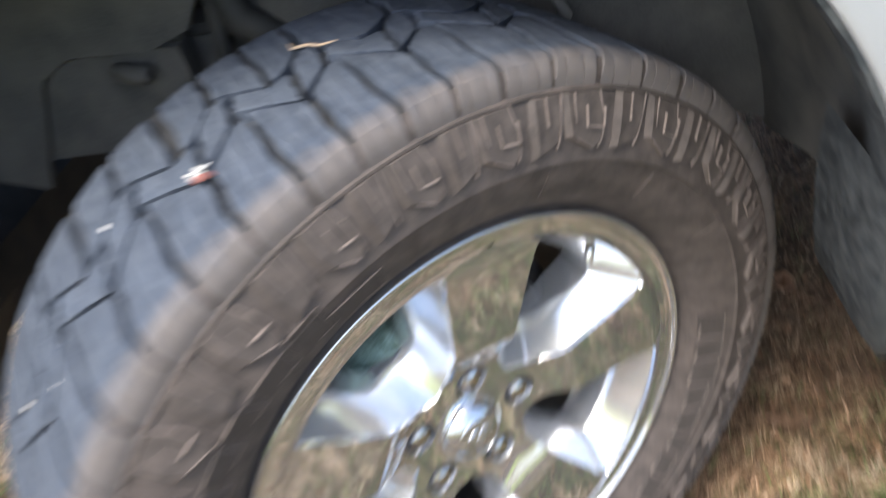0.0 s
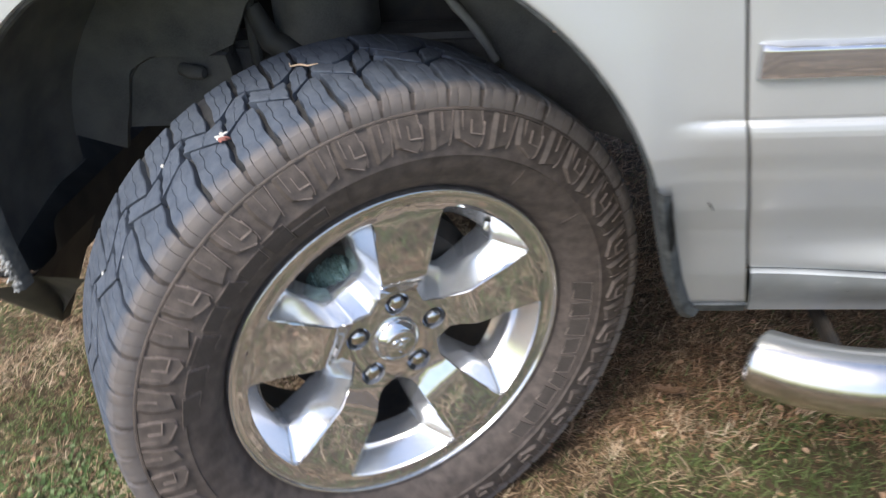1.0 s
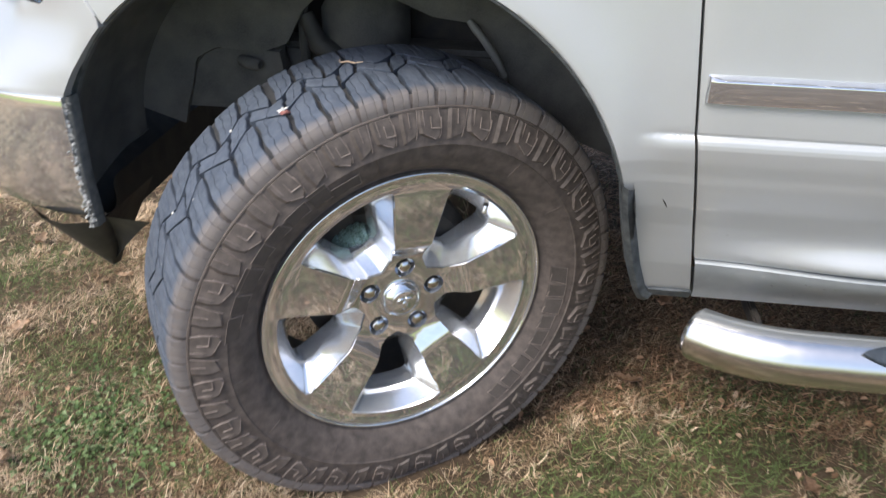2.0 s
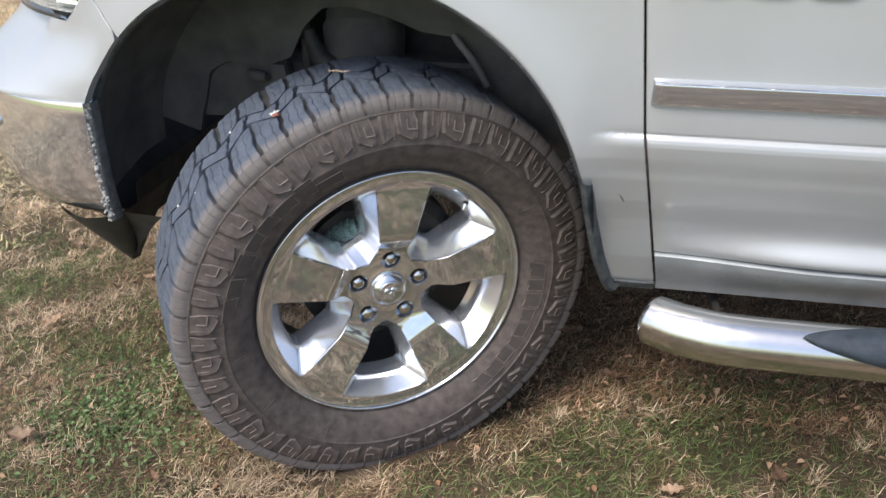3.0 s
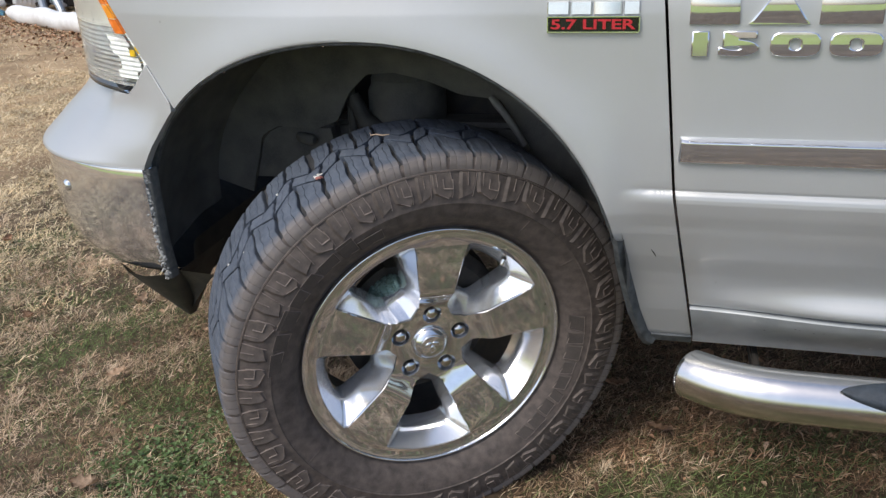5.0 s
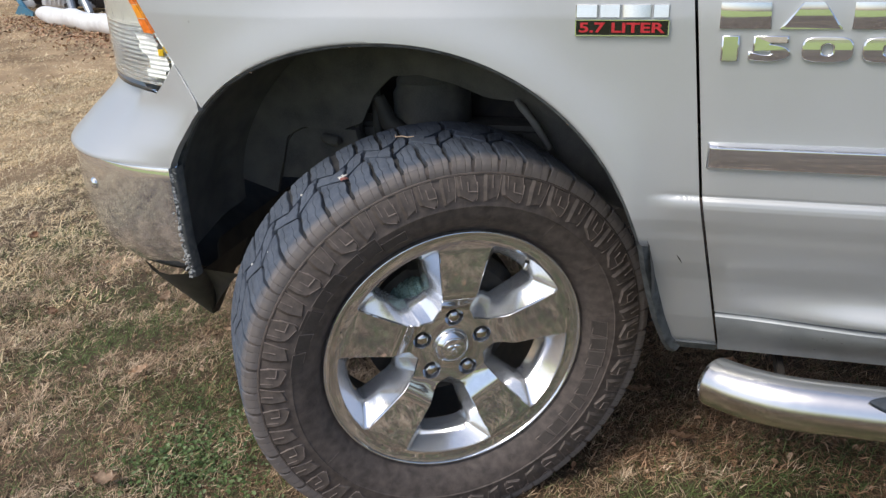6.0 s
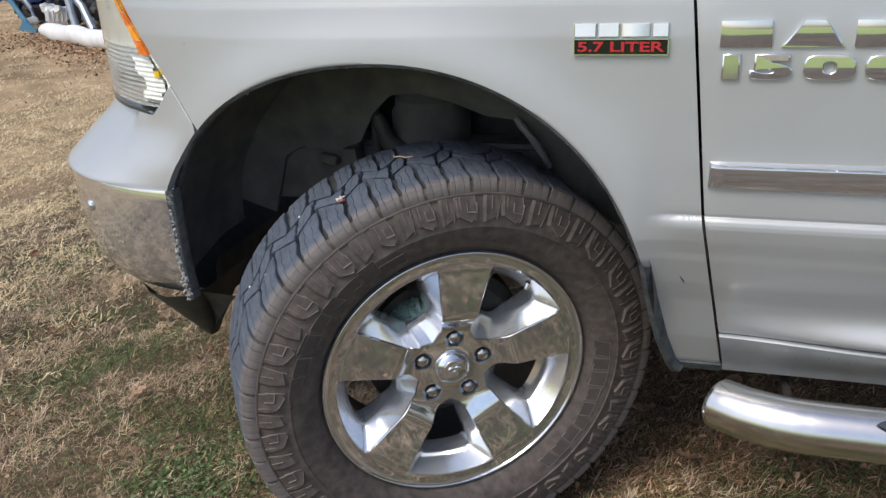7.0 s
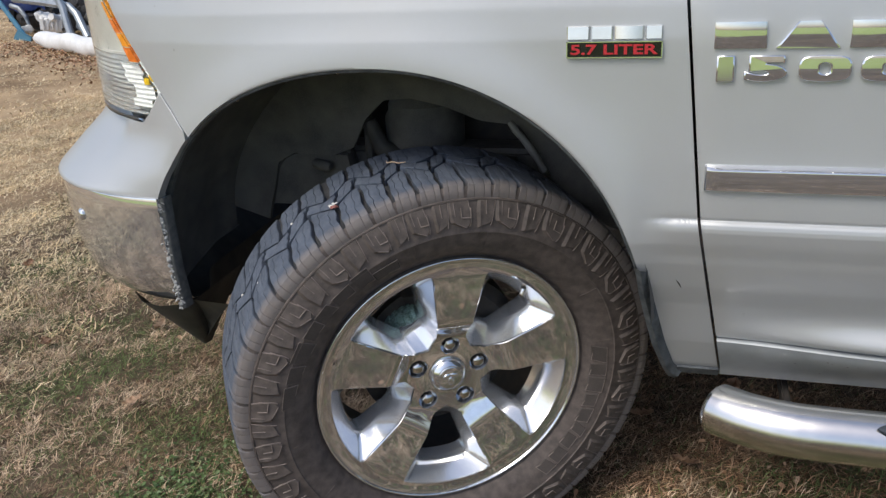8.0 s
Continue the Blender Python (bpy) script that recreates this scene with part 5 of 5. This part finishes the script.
def blades(name, x, y, length, width, lean, mat, label, seed, lift=0.012, heading=None):
    """Many thin curved blades in one mesh: each a quad and a tip."""
    rng = np.random.RandomState(seed)
    n = len(x)
    a = rng.uniform(0, 2 * np.pi, n) if heading is None else heading + rng.normal(0, 0.35, n)
    up = np.clip(rng.normal(1 - lean, 0.28, n), -0.12, 1.2)
    curl = rng.normal(0, 0.35, n)
    z = soil_at(x, y) + rng.uniform(-0.004, lift, n)
    L = length * rng.uniform(0.5, 1.35, n)
    w = width * rng.uniform(0.6, 1.3, n)
    pts = np.zeros((n, 5, 3))
    for k, s in ((0, 0.0), (1, 0.55), (2, 1.0)):
        turn = a + curl * s
        px, py = x + L * s * np.cos(turn) * np.cos(up), y + L * s * np.sin(turn) * np.cos(up)
        pz = z + L * (s * np.sin(up) - 0.35 * s * s * np.abs(np.cos(up)))
        pz = np.maximum(pz, soil_at(px, py) + 0.001)
        ox, oy = -np.sin(turn + 0.4) * w / 2, np.cos(turn + 0.4) * w / 2
        if k < 2:
            f = 1.0 if k == 0 else 0.8
            pts[:, 2 * k] = np.stack([px - ox * f, py - oy * f, pz], 1)
            pts[:, 2 * k + 1] = np.stack([px + ox * f, py + oy * f, pz + 0.15 * w], 1)
        else:
            pts[:, 4] = np.stack([px, py, pz], 1)
    base = (np.arange(n) * 5)[:, None]
    loops = np.concatenate([base + np.array([[0, 1, 3, 2]]), base + np.array([[2, 3, 4]])], 1).ravel()
    starts = np.stack([np.arange(n) * 7, np.arange(n) * 7 + 4], 1).ravel()
    me = bpy.data.meshes.new(name)
    me.vertices.add(n * 5)
    me.vertices.foreach_set("co", pts.ravel())
    me.loops.add(len(loops))
    me.loops.foreach_set("vertex_index", loops.astype(np.int32))
    me.polygons.add(n * 2)
    me.polygons.foreach_set("loop_start", starts.astype(np.int32))
    me.update(calc_edges=True)
    me.materials.append(mat)
    return tagged(new(name, me), label, "grass", kind="stuff")


def clear_of_tyre(x, y):
    """False under the tyre's foot."""
    u = x * back.x + (y - 0.0995) * back.y
    v = (x * axle.x + (y - 0.0995) * axle.y) - TYRE_MID
    return ~((np.abs(u) < 0.15) & (np.abs(v) < 0.13))


GREEN_SPOTS = [(-0.80, 0.26, 0.19), (-0.68, 0.10, 0.23), (-0.70, 0.42, 0.14), (-1.20, 0.42, 0.20), (-1.30, 0.80, 0.22), (-0.96, 0.64, 0.16), (-1.50, 1.05, 0.14), (-1.40, 0.58, 0.12), (-1.45, 0.40, 0.16), (-1.78, 0.88, 0.22), (-2.1, 1.35, 0.2),
               (0.10, -0.06, 0.16), (0.41, 0.08, 0.2), (0.70, 0.10, 0.32), (1.02, 0.20, 0.36), (1.3, 0.25, 0.3), (0.75, -0.40, 0.35), (1.20, -0.25, 0.35), (0.35, -0.55, 0.25), (-0.40, -0.35, 0.25), (-0.95, -0.15, 0.25)]


def greenness(x, y):
    """0 where the lawn lies dormant, 1 in the green patches."""
    g = np.zeros_like(x)
    for cx, cy, r in GREEN_SPOTS:
        g += np.exp(-((x - cx) ** 2 + (y - cy) ** 2) / r ** 2)
    return np.clip(g * (0.05 + 1.15 * waves(x * 4.4 + 3, y * 4.4, 8)), 0, 1)


def edge_fade(x, y):
    """1 where the lawn is thick beside the truck, thinning unevenly away from it."""
    d = np.maximum(np.abs(x) - 1.7, -0.85 - y) + 0.45 * (waves(x * 2.1, y * 2.1, 17) - 0.5)
    return np.clip(1 - d / 0.55, 0, 1)


def make_lawn():
    rng = np.random.RandomState(11)

    def patch(n, x0, x1, y0, y1):
        return rng.uniform(x0, x1, n), rng.uniform(y0, y1, n)
    xs, ys, ls, ws = [], [], [], []
    hs = []
    # loose tufts whose blades fan out from one root, and single blades between them
    for tufts, each, box, l, w in ((46000, 15, (-2.4, 2.4, -1.7, 1.3), 0.038, 0.0021), (1800, 16, (-2.6, 2.6, 1.3, 3.2), 0.055, 0.003), (4200, 16, (-4.5, 5.0, -5.5, -1.15), 0.055, 0.003)):
        cx, cy = patch(tufts, *box)
        k = rng.uniform(0, 1, tufts) < (0.42 + 0.58 * waves(cx * 2.6, cy * 2.6, 3) ** 1.3) * (1 - 0.88 * greenness(cx, cy))
        k &= rng.uniform(0, 1, tufts) < (edge_fade(cx, cy) if box[2] == -1.7 else 1.0) * np.where(cy < -1.15, np.exp(-((cx / 2.4) ** 2 + ((cy + 1.15) / 1.8) ** 2)), 1.0)
        cx, cy = cx[k], cy[k]
        big = rng.uniform(0.55, 1.35, len(cx))
        turn = rng.uniform(0, 2 * np.pi, len(cx))
        x, y, size, sweep = (np.repeat(v, each) for v in (cx, cy, big, turn))
        a = rng.uniform(0, 2 * np.pi, len(x))
        out = 0.014 * size * np.sqrt(rng.uniform(0, 1, len(x)))
        xs.append(x + out * np.cos(a)), ys.append(y + out * np.sin(a)), hs.append(np.where(rng.uniform(0, 1, len(x)) < 0.45, sweep, a))
        ls.append(l * size), ws.append(np.full(len(x), w))
    x, y = patch(210000, -2.4, 2.4, -1.7, 1.3)
    k = rng.uniform(0, 1, len(x)) < (1 - 0.85 * greenness(x, y)) * edge_fade(x, y)
    x, y = x[k], y[k]
    xs.append(x), ys.append(y), hs.append(rng.uniform(0, 2 * np.pi, len(x))), ls.append(np.full(len(x), 0.028)), ws.append(np.full(len(x), 0.0016))
    x, y, l, w, h = map(np.concatenate, (xs, ys, ls, ws, hs))
    k = clear_of_tyre(x, y)
    light = (waves(x * 5.5 + 1, y * 5.5, 6) + 0.5 * waves(x * 31, y * 31, 7) > 0.70 + 0.25 * rng.uniform(0, 1, len(x))) & ~((x > 0.15) & (y > 0.38))
    a, b = k & ~light, k & light
    blades("dry_grass", x[a], y[a], l[a] * 0.85, w[a] * 0.85, 0.56, STRAW, "matted dry straw-coloured winter lawn grass", 21, heading=h[a])
    blades("bleached_grass", x[b], y[b], l[b], w[b] * 0.8, 0.46, BLEACHED, "bleached pale tufts of dry lawn grass", 25, heading=h[b], lift=0.02)
    xs, ys, ls, ws = [], [], [], []
    for n, box, l, w in ((540000, (-5.0, -1.2, -2.0, 5.2), 0.042, 0.0036), (110000, (-12, -3.5, 3.0, 12.5), 0.055, 0.0065)):
        x, y = patch(n, *box)
        keep = rng.uniform(0, 1, n) < (0.10 + 0.90 * waves(x * 3.5, y * 3.5, 4)) * (0.35 + 0.65 * (waves(x * 17, y * 17, 14) > 0.45)) * np.clip((-1.3 - x) / 1.0, 0.0, 1.0) * np.clip((y + 1.9 + 0.8 * waves(x * 2, y * 2, 19)) / 1.6, 0.0, 1.0)
        xs.append(x[keep]), ys.append(y[keep]), ls.append(np.full(keep.sum(), l)), ws.append(np.full(keep.sum(), w))
    x, y, l, w = map(np.concatenate, (xs, ys, ls, ws))
    blades("pale_dry_grass", x, y, l, w, 0.58, PALE_STRAW, "pale tan dormant lawn grass farther out", 23)
    x, y = patch(60000, 0.10, 2.2, 0.30, 2.4)
    k = clear_of_tyre(x, y)
    blades("brown_thatch", x[k], y[k], np.full(k.sum(), 0.04), np.full(k.sum(), 0.0026), 0.6, LEAF, "brown dead thatch under the truck", 24)
    x, y = patch(430000, -3.4, 1.9, -1.15, 2.6)
    green = greenness(x, y)
    keep = clear_of_tyre(x, y) & (rng.uniform(0, 1, len(x)) < (0.07 + 0.80 * green) * edge_fade(x + 0.75, y))
    x, y = x[keep], y[keep]
    blades("green_grass", x, y, np.full(len(x), 0.038), np.full(len(x), 0.0020), 0.40, GREEN, "green winter grass growing through the dry lawn", 22)
    # clover: small round leaflets
    n = 1500
    x, y = rng.normal(-0.68, 0.11, n), rng.normal(0.12, 0.11, n)
    k = clear_of_tyre(x, y)
    x, y = x[k], y[k]
    leaflets("clover", x, y, 0.0055, CLOVER, "patch of small green clover leaves", "clover", 31, 0.02, 0.5)
    n = 1800
    x, y = np.concatenate([rng.uniform(-1.8, 1.6, n // 3), rng.uniform(0.15, 1.8, n - n // 3)]), np.concatenate([rng.uniform(-0.6, 1.5, n // 3), rng.uniform(0.15, 2.2, n - n // 3)])
    k = clear_of_tyre(x, y)
    leaflets("leaf_litter", x[k], y[k], 0.0068, LEAF, "brown crumbled leaf litter on the lawn", "leaves", 32, 0.012, 0.9)
    t = rng.uniform(-0.25, 1.0, 1500)
    x, y = -8.0 + 3.4 * t + rng.normal(-0.12, 0.3, 1500), 8.42 - 1.9 * t - np.abs(rng.normal(0.16, 0.38, 1500))
    leaflets("leaf_litter", x, y, 0.019, LEAF, "reddish brown dead leaves drifted against a white roll", "leaves", 33, 0.03, 0.8)


def leaflets(name, x, y, size, mat, label, category, seed, lift, tilt):
    """Small bent leaf shapes: two halves folded along the rib."""
    rng = np.random.RandomState(seed)
    n = len(x)
    z = soil_at(x, y) + 0.006 + rng.uniform(0, lift, n)
    a, s = rng.uniform(0, 2 * np.pi, n), size * rng.uniform(0.5, 1.5, n)
    e, f = rng.normal(0, tilt * 0.5, n), rng.normal(0, tilt * 0.5, n)
    d = np.stack([np.cos(a), np.sin(a), np.sin(e)], 1)
    c = np.stack([-np.sin(a), np.cos(a), np.sin(f)], 1)
    o = np.stack([x, y, z], 1)
    S = s[:, None]
    fold = rng.uniform(0.05, 0.5, n)[:, None] * np.array([[0, 0, 1.0]])
    pts = np.stack([o - d * S, o + (c * 0.6 - d * 0.2 + fold) * S, o + (c * 0.45 + d * 0.55 + fold) * S, o + d * S, o + (-c * 0.5 + d * 0.5 + fold) * S, o + (-c * 0.62 - d * 0.25 + fold) * S], 1)
    base = (np.arange(n) * 6)[:, None]
    loops = np.concatenate([base + np.array([[0, 3, 2, 1]]), base + np.array([[0, 5, 4, 3]])], 1).ravel()
    me = bpy.data.meshes.new(name)
    me.vertices.add(n * 6)
    me.vertices.foreach_set("co", pts.ravel())
    me.loops.add(n * 8)
    me.loops.foreach_set("vertex_index", loops.astype(np.int32))
    me.polygons.add(n * 2)
    me.polygons.foreach_set("loop_start", (np.arange(n * 2) * 4).astype(np.int32))
    me.update(calc_edges=True)
    me.materials.append(mat)
    return tagged(new(name, me), label, category, kind="stuff")


make_lawn()


# ---- small loose things ----
def leaf_shape(length, seed):
    """A curled dead leaf with a lobed outline and some thickness."""
    rng = random.Random(seed)
    bm = bmesh.new()
    rows = []
    for i in range(13):
        t = i / 12
        half = length * 0.32 * math.sin(math.pi * min(1, t * 1.02 + 0.0)) ** 0.7 * (0.72 + 0.28 * math.cos(t * 22)) + 0.0006
        row = []
        for j in range(7):
            s = j / 3 - 1
            row.append((t * length - length / 2, s * half, 0.18 * length * abs(s) ** 1.5 * (0.5 + 0.5 * rng.random()) + 0.12 * length * (t - 0.5) ** 2 * 4))
        rows.append(row)
    add_grid(bm, rows)
    bmesh.ops.solidify(bm, geom=bm.faces[:], thickness=0.0008)
    return bm


BROWN_LEAF = material("dry_oak_leaf", (0.44, 0.28, 0.18), 0.75, 0.0, 0.35, 60, 500, bump=0.4, random_tint=0.3)
PALE_LEAF = material("pale_dry_leaf", (0.56, 0.41, 0.29), 0.75, 0.0, 0.3, 60, 500, bump=0.4, random_tint=0.2)


def make_leaves():
    spots = [(-0.855, -0.035, 0.085, 1), (-1.10, 0.45, 0.06, 1), (-1.32, 0.93, 0.07, 1), (-0.48, -0.12, 0.045, 0), (0.62, 0.02, 0.05, 1), (0.30, -0.20, 0.045, 0), (0.85, 0.10, 0.06, 0), (-1.66, 0.75, 0.07, 0),
             (-0.95, 0.75, 0.05, 1), (-2.0, 1.7, 0.09, 0), (-2.3, 1.4, 0.08, 0), (0.50, 0.42, 0.07, 0), (0.38, 0.62, 0.07, 0), (0.62, 0.80, 0.08, 0)]
    for k, (x, y, l, pale) in enumerate(spots):
        ob = obj("fallen_leaf", leaf_shape(l, k), PALE_LEAF if pale else BROWN_LEAF, "pale dry leaf lying on the lawn" if pale else "curled brown oak leaf lying on the lawn", "leaf", "fallen leaves", angle=60)
        ob.matrix_world = pose(x, y, float(soil_at(np.array(x), np.array(y))) + 0.030, 14 - 5 * (k % 5), -10 + 4 * (k % 6), 47 * k)


def on_tread(deg, v, lift):
    """A pose on the tyre's tread, its z axis pointing away from the axle."""
    a = radians(deg)
    r = crown(v) + lift
    p = WHEEL @ Vector((r * math.cos(a), r * math.sin(a), TYRE_MID + v))
    d = (WHEEL.to_3x3() @ Vector((math.cos(a), math.sin(a), 0))).normalized()
    return Matrix.Translation(p) @ d.to_track_quat("Z", "Y").to_matrix().to_4x4()


PAPER = material("pale_scrap", (0.72, 0.70, 0.66), 0.7, 0.0, 0.15, 90, 500)
REDDISH = material("reddish_husk", (0.30, 0.12, 0.10), 0.7, 0.0, 0.3, 90, 500)


def make_scraps():
    bm = bmesh.new()
    rng = random.Random(9)
    for k in range(5):
        m = Matrix.Translation((0.006 * math.cos(k * 1.3), 0.005 * math.sin(k * 1.3), 0.003)) @ Euler((rng.uniform(-0.8, 0.8), rng.uniform(-0.8, 0.8), k * 1.26)).to_matrix().to_4x4() @ Matrix.Diagonal((rng.uniform(0.003, 0.0065), rng.uniform(0.002, 0.0034), 0.0016, 1))
        bmesh.ops.create_icosphere(bm, subdivisions=2, radius=1.0, matrix=m)
    scrap = obj("dried_blossom", bm, PAPER, "shrivelled pale and reddish blossom stuck on the tyre tread", "blossom")
    scrap.matrix_world = on_tread(116.7, 0.034, 0.001)
    bm = bmesh.new()
    for k in range(3):
        m = Matrix.Translation((0.009 + 0.004 * k, -0.005 + 0.004 * k, 0.004)) @ Euler((0.3, 0.5 * k, k)).to_matrix().to_4x4() @ Matrix.Diagonal((0.006, 0.003, 0.002, 1))
        bmesh.ops.create_icosphere(bm, subdivisions=2, radius=1.0, matrix=m)
    part("husk", bm, REDDISH, scrap, "reddish husk")
    bm = bmesh.new()
    add_tube(bm, [(-0.022, 0.004, 0.004), (-0.018, -0.002, 0.002), (-0.005, 0.001, 0.003), (0.008, -0.001, 0.002), (0.022, 0.003, 0.003)], [0.0008, 0.0013, 0.0015, 0.0013, 0.0007], 7)
    straw = obj("straw_stalk", bm, PALE_LEAF, "short pale dry stalk lying on the tyre tread", "stalk")
    straw.matrix_world = on_tread(98.1, -0.028, 0.001) @ pose(0, 0, 0, 0, 0, 20)
    for deg, v in ((143, 0.03), (150, -0.02), (128, -0.03), (160, 0.02)):
        bm = bmesh.new()
        bmesh.ops.create_icosphere(bm, subdivisions=2, radius=0.004, matrix=Matrix.Diagonal((1, 0.7, 0.5, 1)))
        ob = obj("pebble", bm, PAPER, "tiny pale pebble caught in the tyre tread", "pebble", "pebbles in the tread")
        ob.matrix_world = on_tread(deg, v, -0.002)


make_leaves(), make_scraps()

# ---- yard clutter far behind the truck's nose ----
WHITE = material("white_wrap", (0.78, 0.78, 0.77), 0.6, 0.0, 0.1, 4, 60, bump=0.5, bump_scale=20, dust=(0.45, 0.42, 0.37), dust_amount=0.3)
BLUE = material("blue_paint", (0.03, 0.16, 0.26), 0.45, 0.0, 0.2, 9, 90, dust=(0.15, 0.2, 0.22), dust_amount=0.3)
TARP = material("blue_tarp", (0.02, 0.05, 0.20), 0.5, 0.0, 0.2, 6, 90)
GREY = material("galvanised_tube", (0.36, 0.39, 0.42), 0.4, 0.6, 0.2, 12, 120)


def machine(seed, size):
    """A casting-like lump: a bevelled block with round bosses, fins and a flange."""
    rng = random.Random(seed)
    bm = bmesh.new()
    add_box(bm, (0, 0, 0), (size, size * 0.7, size * 0.6), bevel=size * 0.09)
    for k in range(4):
        m = Matrix.Translation((rng.uniform(-0.4, 0.4) * size, rng.uniform(-0.35, 0.1) * size, rng.uniform(-0.15, 0.3) * size)) @ Euler((rng.uniform(0.9, 2.0), rng.uniform(-0.6, 0.6), rng.random() * 3)).to_matrix().to_4x4()
        r = size * rng.uniform(0.13, 0.26)
        add_revolve(bm, [(-r * 1.5, 0.0), (-r * 1.5, r * 0.8), (-r, r), (r * 0.9, r), (r, r * 0.85), (r, r * 0.6), (r * 1.4, r * 0.55), (r * 1.45, 0.0)], 18, m)
    for k in range(5):
        add_box(bm, (size * (-0.35 + 0.17 * k), -size * 0.38, size * 0.05), (size * 0.05, size * 0.12, size * 0.45), bevel=size * 0.012)
    return bm


def make_clutter():
    a, b = Vector((-8.12, 8.38, -0.01)), Vector((-4.7, 6.48, 0.0))
    bm = bmesh.new()
    n = 30
    add_tube(bm, [a.lerp(b, k / (n - 1)) + Vector((0, 0, 0.012 * math.sin(k * 0.9))) for k in range(n)], [0.035, 0.075, 0.10, 0.112] + [0.118 + 0.005 * math.sin(k * 1.7) for k in range(n - 6)] + [0.11, 0.07], 24)
    obj("wrapped_roll", bm, WHITE, "long white wrapped roll lying on dead leaves", "roll")
    stand = tagged(new("steel_stand"), "blue painted steel stand leaning on the lawn", "stand")
    bm = bmesh.new()
    add_tube(bm, [(-9.95, 9.55, 0.84), (-9.40, 9.30, 0.365), (-8.88, 9.05, -0.075)], 0.036, 8)
    part("leaning_bar", bm, BLUE, stand)
    bm = bmesh.new()
    rows = [[(-9.16, 9.16, -0.10), (-9.14, 9.10, -0.10)], [(-9.00, 9.10, 0.03), (-8.98, 9.04, 0.03)], [(-8.86, 9.04, -0.02), (-8.84, 8.98, -0.02)], [(-8.64, 8.92, -0.07), (-8.62, 8.86, -0.07)], [(-8.66, 8.93, -0.12), (-8.64, 8.87, -0.12)], [(-9.14, 9.15, -0.13), (-9.12, 9.09, -0.13)]]
    made = add_grid(bm, rows, True)
    bm.faces.new([r[0] for r in made]), bm.faces.new([r[1] for r in made])
    part("foot_plate", bm, BLUE, stand)
    rows = []
    for i in range(15):
        t = i / 14
        x = lerp(-9.85, -8.90, t)
        sag = 0.05 * math.sin(t * 9) + 0.03 * math.sin(t * 23)
        rows.append([(x, 9.62 - 0.02 * math.sin(t * 14), 0.24 + sag * 0.6), (x, 9.63, 0.36 + sag), (x, 9.70, 0.47 + sag), (x, 9.95, 0.53 + sag), (x, 10.3, 0.50), (x, 10.36, 0.1)])
    bm = grid(rows)
    bmesh.ops.solidify(bm, geom=bm.faces[:], thickness=0.012)
    obj("tarpaulin", bm, TARP, "dark blue tarpaulin draped over yard scrap", "tarpaulin")
    tubes = ([(-9.2, 9.35, 0.44), (-8.53, 9.2, 0.385), (-8.15, 9.2, 0.325), (-7.98, 9.13, 0.22), (-7.76, 9.0, -0.10)], [(-8.24, 9.12, 0.46), (-8.17, 9.1, 0.31), (-8.04, 9.0, -0.10)], [(-8.02, 9.4, 0.50), (-7.6, 9.3, 0.42), (-7.2, 9.1, 0.12), (-7.1, 9.05, -0.1)], [(-9.40, 9.48, 0.33), (-9.25, 9.46, 0.29), (-9.14, 9.45, 0.16), (-9.08, 9.42, -0.06)])
    for k, path in enumerate(tubes):
        bm = bmesh.new()
        add_tube(bm, path, (0.055, 0.055, 0.05, 0.035)[k], 10)
        obj("bent_tube", bm, GREY, "bent grey steel tube of a scrap frame", "tube", "scrap tubes")
    rng = random.Random(5)
    spots = [(-8.62, 9.38, 0.06, 0.36, 1), (-8.80, 9.42, 0.16, 0.20, 1), (-9.05, 9.30, 0.0, 0.16, 1), (-9.22, 9.62, 0.10, 0.30, 0), (-8.95, 9.72, 0.12, 0.34, 0), (-8.40, 9.62, 0.08, 0.36, 0), (-8.10, 9.45, 0.02, 0.28, 2), (-7.85, 9.40, 0.06, 0.34, 0), (-7.55, 9.35, 0.08, 0.32, 2), (-8.28, 9.28, -0.02, 0.18, 0), (-7.95, 9.25, 0.0, 0.16, 1), (-7.3, 9.2, 0.06, 0.34, 0), (-9.5, 10.0, 0.1, 0.6, 0), (-8.9, 10.2, 0.15, 0.6, 0), (-8.3, 10.0, 0.15, 0.6, 0), (-7.7, 9.9, 0.15, 0.6, 0)]
    looks = [(DARK, "dark oily machine part in a yard scrap heap"), (WHITE, "dirty pale machine part in a yard scrap heap"), (GREY, "grey metal machine part in a yard scrap heap")]
    for k, (x, y, z, s, look_of) in enumerate(spots):
        mat, label = looks[look_of]
        ob = obj("machine_part", machine(k, s), mat, label, "machine part", "scrap heap")
        ob.matrix_world = pose(x, y, max(z, s * 0.3 - 0.10), rng.uniform(-14, 14), rng.uniform(-14, 14), rng.uniform(-60, 60))


make_clutter()
